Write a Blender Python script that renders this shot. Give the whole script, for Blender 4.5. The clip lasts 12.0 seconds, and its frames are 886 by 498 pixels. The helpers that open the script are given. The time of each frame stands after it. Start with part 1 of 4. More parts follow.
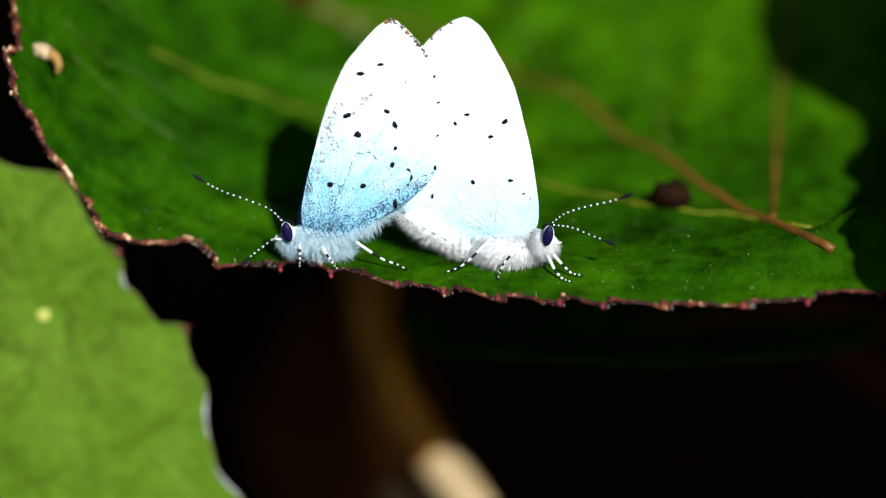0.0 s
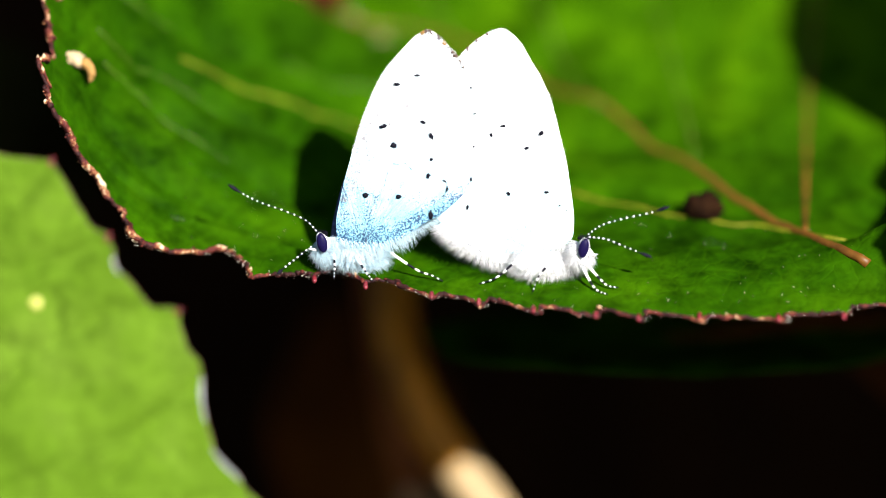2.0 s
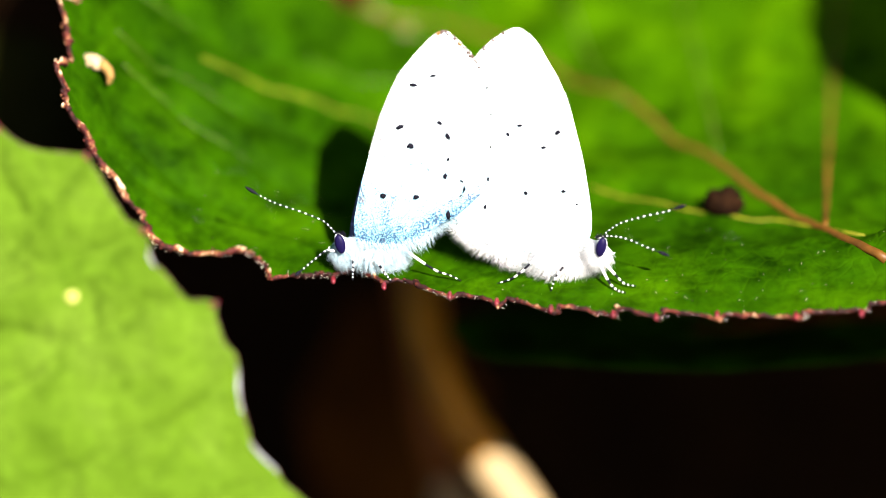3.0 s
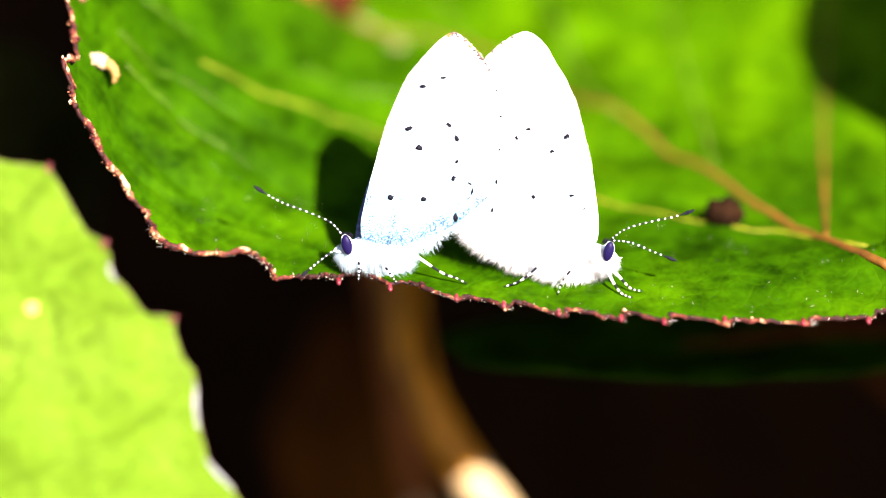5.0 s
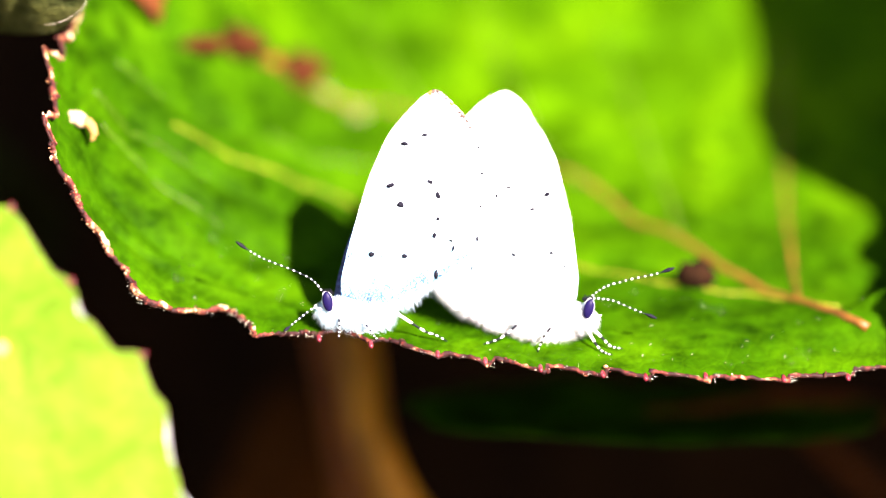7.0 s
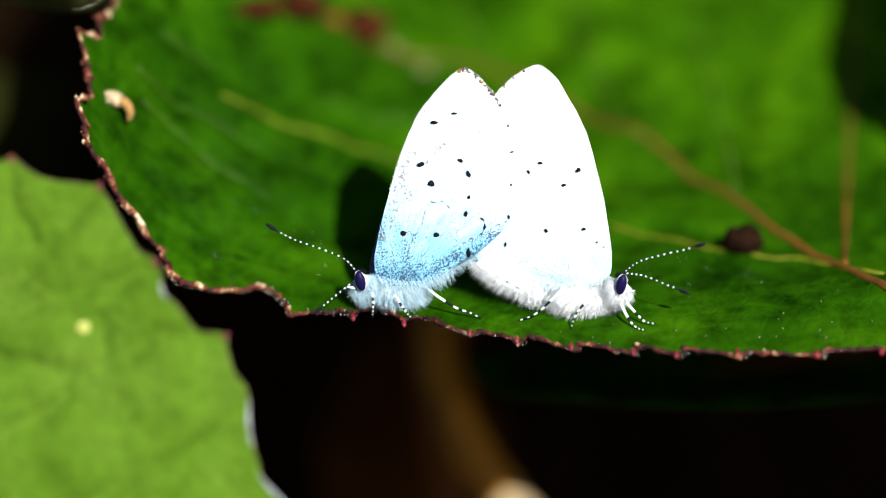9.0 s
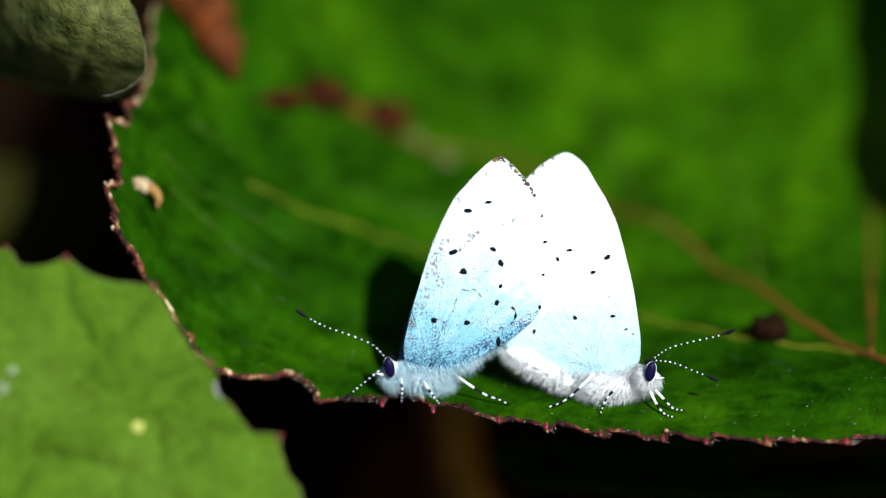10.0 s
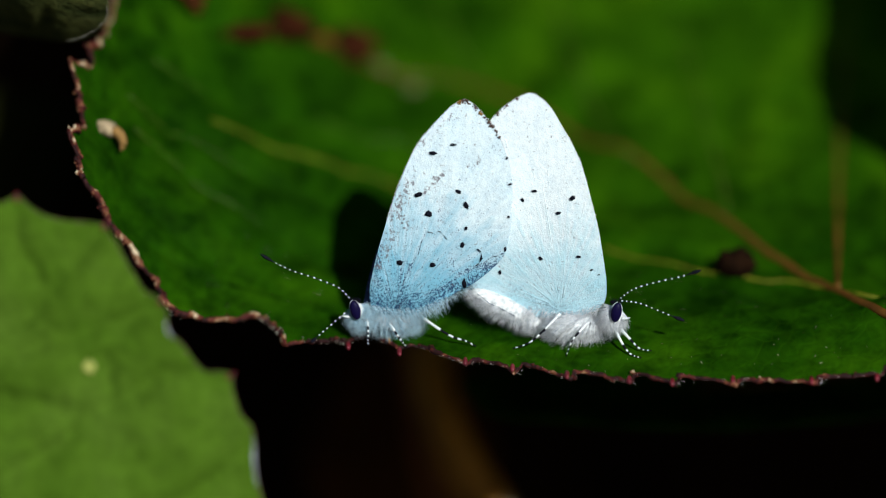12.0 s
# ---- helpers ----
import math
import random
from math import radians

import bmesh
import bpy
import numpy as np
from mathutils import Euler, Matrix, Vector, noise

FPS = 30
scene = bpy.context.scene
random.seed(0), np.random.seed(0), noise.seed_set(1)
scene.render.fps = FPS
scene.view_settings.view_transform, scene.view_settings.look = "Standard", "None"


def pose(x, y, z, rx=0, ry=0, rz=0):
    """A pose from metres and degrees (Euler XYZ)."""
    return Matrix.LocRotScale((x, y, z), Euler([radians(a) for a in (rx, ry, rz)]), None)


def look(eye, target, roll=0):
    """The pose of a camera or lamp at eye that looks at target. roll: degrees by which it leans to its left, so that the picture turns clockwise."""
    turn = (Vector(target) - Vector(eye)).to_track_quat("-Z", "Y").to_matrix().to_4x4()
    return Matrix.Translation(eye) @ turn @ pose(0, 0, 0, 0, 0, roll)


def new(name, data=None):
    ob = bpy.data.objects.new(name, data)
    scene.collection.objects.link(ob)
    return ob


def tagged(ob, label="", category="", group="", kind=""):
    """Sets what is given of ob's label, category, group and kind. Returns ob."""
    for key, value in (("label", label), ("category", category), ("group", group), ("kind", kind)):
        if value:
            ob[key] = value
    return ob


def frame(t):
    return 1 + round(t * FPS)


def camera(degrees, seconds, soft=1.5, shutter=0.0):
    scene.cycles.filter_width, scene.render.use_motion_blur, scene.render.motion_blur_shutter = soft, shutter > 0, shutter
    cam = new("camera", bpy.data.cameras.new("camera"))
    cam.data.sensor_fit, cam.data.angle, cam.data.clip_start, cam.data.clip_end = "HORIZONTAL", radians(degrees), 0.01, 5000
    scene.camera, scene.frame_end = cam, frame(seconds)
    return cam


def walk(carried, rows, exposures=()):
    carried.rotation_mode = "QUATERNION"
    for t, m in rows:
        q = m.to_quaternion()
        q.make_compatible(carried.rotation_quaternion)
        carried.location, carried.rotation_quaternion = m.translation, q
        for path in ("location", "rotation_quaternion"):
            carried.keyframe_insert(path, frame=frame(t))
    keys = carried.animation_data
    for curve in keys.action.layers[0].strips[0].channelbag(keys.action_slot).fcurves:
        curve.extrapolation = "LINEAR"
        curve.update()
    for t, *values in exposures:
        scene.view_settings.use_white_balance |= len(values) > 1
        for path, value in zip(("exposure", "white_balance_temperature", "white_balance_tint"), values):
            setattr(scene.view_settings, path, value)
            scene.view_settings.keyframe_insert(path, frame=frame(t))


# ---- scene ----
MM = 0.001
TILT = radians(15)  # the line of sight falls by this angle


def build_camera_lens():
    lens = cam.data.dof
    lens.use_dof = True
    lens.focus_distance = 0.4485
    lens.aperture_fstop = 7.0


cam = camera(7.668, 12.0, soft=1.0)
build_camera_lens()
PATH = [
    (0.0, look((0.01985, -0.43542, 0.11052), (0.00089, 0.00029, 0.00108), -0.65)),
    (0.2, look((0.01434, -0.43524, 0.11179), (-0.00139, 0.00035, 0.00132), -0.42)),
    (0.5, look((0.00637, -0.43530, 0.11377), (-0.00310, 0.00071, 0.00265), -0.16)),
    (0.7, look((0.00983, -0.43522, 0.11284), (-0.00402, 0.00112, 0.00419), -0.52)),
    (0.9, look((0.01337, -0.43528, 0.11194), (-0.00228, 0.00161, 0.00601), -0.91)),
    (1.0, look((0.01522, -0.43543, 0.11151), (-0.00238, 0.00131, 0.00489), -1.18)),
    (1.2, look((0.01426, -0.43384, 0.11702), (-0.00200, 0.00126, 0.00472), -0.83)),
    (1.5, look((0.01309, -0.43179, 0.12539), (-0.00112, 0.00078, 0.00290), -0.41)),
    (1.7, look((0.01031, -0.43265, 0.12081), (-0.00185, 0.00073, 0.00273), -0.21)),
    (2.0, look((0.00640, -0.43431, 0.11410), (-0.00147, 0.00048, 0.00181), 0.02)),
    (2.2, look((0.00904, -0.43393, 0.11505), (-0.00099, 0.00051, 0.00191), 0.03)),
    (2.5, look((0.01313, -0.43366, 0.11654), (-0.00180, 0.00029, 0.00109), -0.17)),
    (2.7, look((0.01933, -0.43190, 0.12295), (-0.00269, 0.00048, 0.00179), -1.05)),
    (4.3, look((-0.00219, -0.43475, 0.11361), (-0.00300, 0.00049, 0.00184), 0.05)),
    (4.5, look((0.00514, -0.43372, 0.11672), (-0.00254, 0.00048, 0.00180), 0.07)),
    (4.7, look((-0.00003, -0.43464, 0.11334), (-0.00256, 0.00057, 0.00212), 0.34)),
    (5.0, look((-0.00770, -0.43612, 0.10835), (-0.00312, 0.00053, 0.00198), 0.74)),
    (5.2, look((-0.00834, -0.43509, 0.11211), (-0.00315, 0.00066, 0.00245), 0.59)),
    (5.5, look((-0.00927, -0.43359, 0.11783), (-0.00174, 0.00079, 0.00295), 0.36)),
    (5.7, look((0.00120, -0.43214, 0.12137), (-0.00119, 0.00054, 0.00202), -0.13)),
    (6.0, look((0.01694, -0.42990, 0.12678), (-0.00005, 0.00000, 0.00001), -0.84)),
    (6.2, look((0.00931, -0.43140, 0.12313), (-0.00084, -0.00025, -0.00095), -0.41)),
    (6.5, look((-0.00192, -0.43365, 0.11781), (-0.00045, -0.00041, -0.00151), 0.44)),
    (6.8, look((-0.02112, -0.43732, 0.10241), (-0.00123, -0.00041, -0.00154), 1.22)),
    (6.9, look((-0.02813, -0.43834, 0.09816), (-0.00138, 0.00060, 0.00223), 1.60)),
    (7.0, look((-0.03394, -0.43974, 0.09216), (-0.00177, 0.00156, 0.00580), 1.67)),
    (7.2, look((0.00732, -0.43340, 0.11696), (-0.00182, 0.00212, 0.00791), 0.07)),
    (8.8, look((-0.00934, -0.44210, 0.08535), (-0.00401, 0.00129, 0.00482), 0.62)),
    (9.0, look((0.01411, -0.43251, 0.12218), (-0.00407, 0.00114, 0.00425), -0.75)),
    (9.2, look((0.00608, -0.43552, 0.11256), (-0.00572, 0.00086, 0.00320), 0.10)),
    (9.5, look((-0.00658, -0.44004, 0.09796), (-0.00599, 0.00059, 0.00219), 0.25)),
    (9.7, look((-0.00207, -0.43801, 0.10570), (-0.00664, 0.00157, 0.00587), 0.34)),
    (10.0, look((0.00427, -0.43488, 0.11721), (-0.00604, 0.00267, 0.00997), -0.33)),
    (10.2, look((0.01648, -0.43238, 0.12428), (-0.00557, 0.00309, 0.01154), -0.84)),
    (10.5, look((0.03465, -0.42871, 0.13490), (-0.00273, 0.00332, 0.01240), -2.06)),
    (10.7, look((0.03055, -0.42850, 0.13573), (-0.00228, 0.00325, 0.01213), -1.64)),
    (11.0, look((0.02473, -0.42856, 0.13714), (-0.00303, 0.00241, 0.00899), -1.31)),
    (11.3, look((0.01765, -0.42955, 0.13412), (-0.00314, 0.00222, 0.00829), -1.00)),
    (11.5, look((0.01294, -0.43025, 0.13218), (-0.00376, 0.00195, 0.00728), -0.94)),
    (11.7, look((0.01115, -0.42998, 0.13310), (-0.00423, 0.00208, 0.00775), -0.81)),
    (12.0, look((0.00829, -0.42955, 0.13450), (-0.00368, 0.00163, 0.00610), -1.00)),
]

EXPOSURES = [(0.0, 0.68, 6200, 8), (0.5, 1.0, 6300, 9), (1.0, 1.25, 6400, 10), (1.5, 1.2, 6400, 10), (2.0, 1.45, 6600, 12), (2.5, 1.65, 6800, 13),
             (4.5, 2.45, 7200, 21), (5.0, 2.55, 7200, 23), (5.5, 2.5, 7200, 23), (6.0, 2.4, 7200, 23), (6.5, 2.55, 7200, 23), (6.8, 2.6, 7200, 23), (7.0, 2.95, 7200, 26), (7.2, 2.75, 7200, 24),
             (8.8, 1.1, 6300, 9), (9.0, 1.0, 6200, 8), (9.5, 0.8, 6100, 6), (10.0, 0.54, 6000, 5), (10.5, 0.15, 5950, 5), (11.0, -0.05, 5950, 5), (12.0, -0.22, 5950, 5)]
walk(cam, PATH, EXPOSURES)

# ---- light ----
SUN_WAY = Vector((-0.41, 0.76, -0.535)).normalized()
sun = new("sun", bpy.data.lights.new("sun", "SUN"))
sun.data.energy = 5.0
sun.data.angle = radians(0.53)
sun.data.color = (1.0, 0.96, 0.88)
sun.rotation_mode = "QUATERNION"
sun.rotation_quaternion = SUN_WAY.to_track_quat("-Z", "Y")

world = bpy.data.worlds.new("sky")
scene.world = world
world.use_nodes = True
sky = world.node_tree.nodes.new("ShaderNodeTexSky")
sky.sky_type = "NISHITA"
sky.sun_disc = False
sky.sun_elevation = math.asin(-SUN_WAY.z)
sky.sun_rotation = math.atan2(-SUN_WAY.x, -SUN_WAY.y)
back = world.node_tree.nodes["Background"]
back.inputs["Strength"].default_value = 0.043
world.node_tree.links.new(sky.outputs[0], back.inputs["Color"])


# ---- materials ----
class Mat:
    """A procedural material under construction."""

    def __init__(self, name, rough=0.6, spec=0.3):
        self.m = bpy.data.materials.new(name)
        self.m.use_nodes = True
        self.t = self.m.node_tree
        self.b = self.t.nodes["Principled BSDF"]
        self.b.inputs["Roughness"].default_value = rough
        self.b.inputs["Specular IOR Level"].default_value = spec

    def node(self, kind, **values):
        n = self.t.nodes.new("ShaderNode" + kind)
        for key, value in values.items():
            n.inputs[key.replace("_", " ")].default_value = value
        return n

    def link(self, a, b):
        self.t.links.new(a, b)

    def coords(self):
        return self.node("TexCoord").outputs["Object"]

    def noise(self, size, detail=4.0, rough=0.55, vec=None):
        """Noise whose lumps are about size millimetres wide."""
        n = self.node("TexNoise", Scale=1000.0 / size, Detail=detail, Roughness=rough)
        self.link(vec or self.coords(), n.inputs["Vector"])
        return n.outputs["Fac"]

    def ramp(self, fac, stops):
        r = self.t.nodes.new("ShaderNodeValToRGB")
        while len(r.color_ramp.elements) < len(stops):
            r.color_ramp.elements.new(0.5)
        for e, (p, c) in zip(r.color_ramp.elements, stops):
            e.position, e.color = p, (*c, 1.0)
        self.link(fac, r.inputs["Fac"])
        return r.outputs["Color"]

    def mix(self, fac, a, b, blend="MIX"):
        n = self.t.nodes.new("ShaderNodeMix")
        n.data_type, n.blend_type = "RGBA", blend
        for value, socket in ((fac, n.inputs[0]), (a, n.inputs[6]), (b, n.inputs[7])):
            if isinstance(value, (int, float)):
                socket.default_value = value
            elif isinstance(value, tuple):
                socket.default_value = (*value, 1.0)
            else:
                self.link(value, socket)
        return n.outputs[2]

    def colour(self, c):
        if isinstance(c, tuple):
            self.b.inputs["Base Color"].default_value = (*c, 1.0)
        else:
            self.link(c, self.b.inputs["Base Color"])
        return self

    def bump(self, fac, deep, strength=1.0):
        """Relief of that many millimetres."""
        n = self.node("Bump", Strength=strength, Distance=deep * MM)
        self.link(fac, n.inputs["Height"])
        if self.b.inputs["Normal"].is_linked:
            self.link(self.b.inputs["Normal"].links[0].from_socket, n.inputs["Normal"])
        self.link(n.outputs["Normal"], self.b.inputs["Normal"])
        return self

    def thin(self, c, amount):
        """Lets light through a thin sheet."""
        out = self.t.nodes["Material Output"]
        tr = self.t.nodes.new("ShaderNodeBsdfTranslucent")
        if isinstance(c, tuple):
            tr.inputs["Color"].default_value = (*c, 1.0)
        else:
            self.link(c, tr.inputs["Color"])
        mx = self.t.nodes.new("ShaderNodeMixShader")
        mx.inputs[0].default_value = amount
        self.link(self.b.outputs[0], mx.inputs[1])
        self.link(tr.outputs[0], mx.inputs[2])
        self.link(mx.outputs[0], out.inputs["Surface"])
        return self


def leaf_material(name, dark, mid, light, rough, cell, thru, spec=0.2, patch=4.0, mottle=1.0, net_deep=0.02, light_at=(), pucker=0.35):
    m = Mat(name, rough, spec)
    broad, mids, fine = m.noise(patch * 2.6, 3.0), m.noise(patch, 3.0, 0.6), m.noise(0.8, 5.0)
    base = m.ramp(broad, [(0.3, dark), (0.5, mid), (0.72, light)])
    base = m.mix(mottle, base, m.ramp(mids, [(0.34, (0.36, 0.42, 0.36)), (0.5, (0.95, 0.95, 0.95)), (0.68, (1.3, 1.22, 1.1))]), "MULTIPLY")
    base = m.mix(1.0, base, m.ramp(fine, [(0.3, (0.72, 0.72, 0.72)), (0.7, (1.08, 1.08, 1.08))]), "MULTIPLY")
    v = m.node("TexVoronoi", Scale=1000.0 / cell)
    v.feature = "DISTANCE_TO_EDGE"
    warp = m.t.nodes.new("ShaderNodeVectorMath")
    warp.operation = "MULTIPLY_ADD"
    wn = m.node("TexNoise", Scale=1000.0 / (cell * 1.5), Detail=2.0)
    m.link(m.coords(), wn.inputs["Vector"])
    m.link(wn.outputs["Color"], warp.inputs[0])
    warp.inputs[1].default_value = (cell * MM * 0.8,) * 3
    m.link(m.coords(), warp.inputs[2])
    m.link(warp.outputs[0], v.inputs["Vector"])
    net = m.ramp(v.outputs["Distance"], [(0.0, (0, 0, 0)), (0.10, (1, 1, 1))])
    base = m.mix(0.13, base, m.mix(net, light, base), "MIX")
    # painted light: the blade's colour is brightened around each given point
    for x, y, z, near_by, far_off, most in light_at:
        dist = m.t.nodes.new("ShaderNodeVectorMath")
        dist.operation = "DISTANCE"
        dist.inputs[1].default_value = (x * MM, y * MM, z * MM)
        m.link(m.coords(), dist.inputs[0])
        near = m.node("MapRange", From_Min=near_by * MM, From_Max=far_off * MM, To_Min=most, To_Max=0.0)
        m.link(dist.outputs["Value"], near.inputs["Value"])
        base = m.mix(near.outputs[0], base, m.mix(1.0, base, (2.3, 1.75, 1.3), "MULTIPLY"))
    m.colour(base)
    m.bump(net, net_deep).bump(fine, 0.05).bump(mids, pucker)
    m.thin(base, thru)
    return m.m


# LEAF carries two brightly lit patches of the blade in its colour
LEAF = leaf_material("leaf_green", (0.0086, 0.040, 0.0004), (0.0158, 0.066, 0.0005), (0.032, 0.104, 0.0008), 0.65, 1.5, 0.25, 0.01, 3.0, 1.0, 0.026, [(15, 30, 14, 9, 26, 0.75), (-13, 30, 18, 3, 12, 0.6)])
LEAF_PALE = leaf_material("leaf_pale", (0.072, 0.148, 0.009), (0.087, 0.169, 0.012), (0.110, 0.195, 0.020), 0.7, 2.6, 0.25, 0.0, 3.0, 0.12, 0.05, (), 0.12)
LEAF_GREY = leaf_material("leaf_grey", (0.075, 0.092, 0.020), (0.11, 0.126, 0.035), (0.16, 0.172, 0.06), 0.75, 0.9, 0.15, 0.1, 2.0)


def plain(name, c, rough=0.6, grain=0.4, vary=0.35, spec=0.3, deep=0.03):
    m = Mat(name, rough, spec)
    n = m.noise(grain, 4.0)
    lo = tuple(k * (1 - vary) for k in c)
    hi = tuple(min(1.0, k * (1 + vary)) for k in c)
    m.colour(m.ramp(n, [(0.3, lo), (0.7, hi)])).bump(n, deep)
    return m


RIB = plain("rib_red", (0.092, 0.037, 0.004), 0.5, 1.2, 0.4).m
RIB_YELLOW = plain("rib_yellow", (0.105, 0.108, 0.006), 0.6, 1.0, 0.6, 0.1).m
HUSK_TAIL = plain("husk_tail", (0.25, 0.14, 0.045), 0.8, 0.5, 0.4, 0.1, 0.1).m
HUSK_DULL = plain("husk_dull", (0.11, 0.10, 0.045), 0.8, 0.5, 0.5, 0.1, 0.1).m
RIB_PALE = plain("rib_pale", (0.050, 0.085, 0.004), 0.5, 1.2, 0.3).m
def margin_material(name, shift):
    m = Mat(name, 0.7, 0.2)
    n = m.noise(1.0, 5.0, 0.65)
    m.colour(m.ramp(n, [(0.38 + shift, (0.016, 0.003, 0.003)), (0.49 + shift, (0.085, 0.014, 0.010)), (0.55 + shift, (0.22, 0.095, 0.040)), (0.63 + shift, (0.62, 0.50, 0.33))])).bump(n, 0.1)
    return m.m


MARGIN = margin_material("margin_dry", 0.085)
CRUST = margin_material("margin_crust", -0.015)
TOOTH = plain("tooth_red", (0.13, 0.010, 0.018), 0.4, 0.4, 0.5, 0.4).m
HAIR = plain("hair_white", (0.72, 0.66, 0.55), 0.5, 0.5, 0.2).m
# soil brown taken nearly to black: the bank's shade is in the colour
SOIL = plain("soil_shaded", (0.0085, 0.0034, 0.0007), 0.95, 6.0, 0.6, 0.05, 1.5).m
BLACK = plain("scale_black", (0.008, 0.008, 0.014), 0.8, 0.1, 0.5, 0.05).m
WHITE = plain("scale_white", (0.78, 0.80, 0.82), 0.6, 0.15, 0.12).m


def fur_material(name, tint, dark):
    m = Mat(name, 0.75, 0.15)
    geo = m.t.nodes.new("ShaderNodeNewGeometry")
    hair = m.ramp(geo.outputs["Random Per Island"], [(0.0, (dark, dark, 1.2 * dark)), (0.03, (2 * dark, 2.2 * dark, 2.5 * dark)), (0.07, (0.72, 0.79, 0.84)), (0.3, (0.90, 0.94, 0.96)), (1.0, (0.97, 0.98, 0.985))])
    hair = m.mix(1.0, hair, tint, "MULTIPLY")
    m.colour(hair)
    m.thin(hair, 0.35)
    return m.m


FUR = fur_material("fur_white", (1.0, 0.975, 0.985), 0.3)
FUR_BLUE = fur_material("fur_blue", (0.70, 0.87, 0.95), 0.06)
SKIN = plain("body_grey", (0.80, 0.86, 0.89), 0.8, 0.3, 0.4, 0.1, 0.05).m
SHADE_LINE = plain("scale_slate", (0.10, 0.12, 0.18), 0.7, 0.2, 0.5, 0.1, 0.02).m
UPPER = plain("upper_blue", (0.035, 0.055, 0.14), 0.6, 0.3, 0.6, 0.2, 0.03).m
EYE = plain("eye_indigo", (0.006, 0.004, 0.032), 0.4, 0.05, 0.4, 0.08, 0.004).m
DEBRIS = plain("debris_brown", (0.010, 0.0040, 0.0014), 0.9, 0.8, 0.6, 0.05, 0.2).m
DEBRIS_RED = plain("debris_red", (0.034, 0.009, 0.003), 0.9, 1.0, 0.6, 0.04, 0.2).m
DEBRIS_TAN = plain("debris_tan", (0.36, 0.27, 0.16), 0.7, 0.5, 0.4, 0.2, 0.1).m
FRINGE = plain("fringe_brown", (0.10, 0.066, 0.055), 0.7, 0.3, 0.5).m
SCRAP = plain("scrap_orange", (0.13, 0.034, 0.005), 0.7, 1.7, 0.9, 0.2, 0.2).m
EDGE_DARK = plain("edge_dark", (0.085, 0.045, 0.038), 0.7, 1.2, 0.9).m
EDGE_PALE = plain("edge_pale", (0.30, 0.31, 0.33), 0.7, 1.5, 0.9).m
# leaf olive darkened to stand in for the shade the leaf hangs in
LEAF_SHADED = plain("leaf_shaded_olive", (0.013, 0.0135, 0.002), 0.9, 9.0, 0.6, 0.05, 0.3).m
SCAR = plain("scar_pale", (0.15, 0.20, 0.10), 0.8, 0.6, 0.5).m
# dim brown for the haze behind the stems
HAZE_BROWN = plain("haze_brown", (0.052, 0.018, 0.0022), 0.9, 9.0, 0.5, 0.05, 0.3).m
DROP = plain("pale_egg", (0.42, 0.42, 0.10), 0.5, 0.3, 0.2).m
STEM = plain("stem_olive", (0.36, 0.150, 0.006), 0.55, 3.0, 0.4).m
# paler stem colour for the stretch in the sun, sunlight painted in
STEM_SUNLIT = plain("stem_sunlit_tan", (0.34, 0.245, 0.125), 0.6, 3.0, 0.25).m
# darkened copy of the reddish stem, with deep shade in the colour
STEM_SHADED = plain("stem_shaded", (0.050, 0.016, 0.003), 0.8, 3.0, 0.35, 0.05).m
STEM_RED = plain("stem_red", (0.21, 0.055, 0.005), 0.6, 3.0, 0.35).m


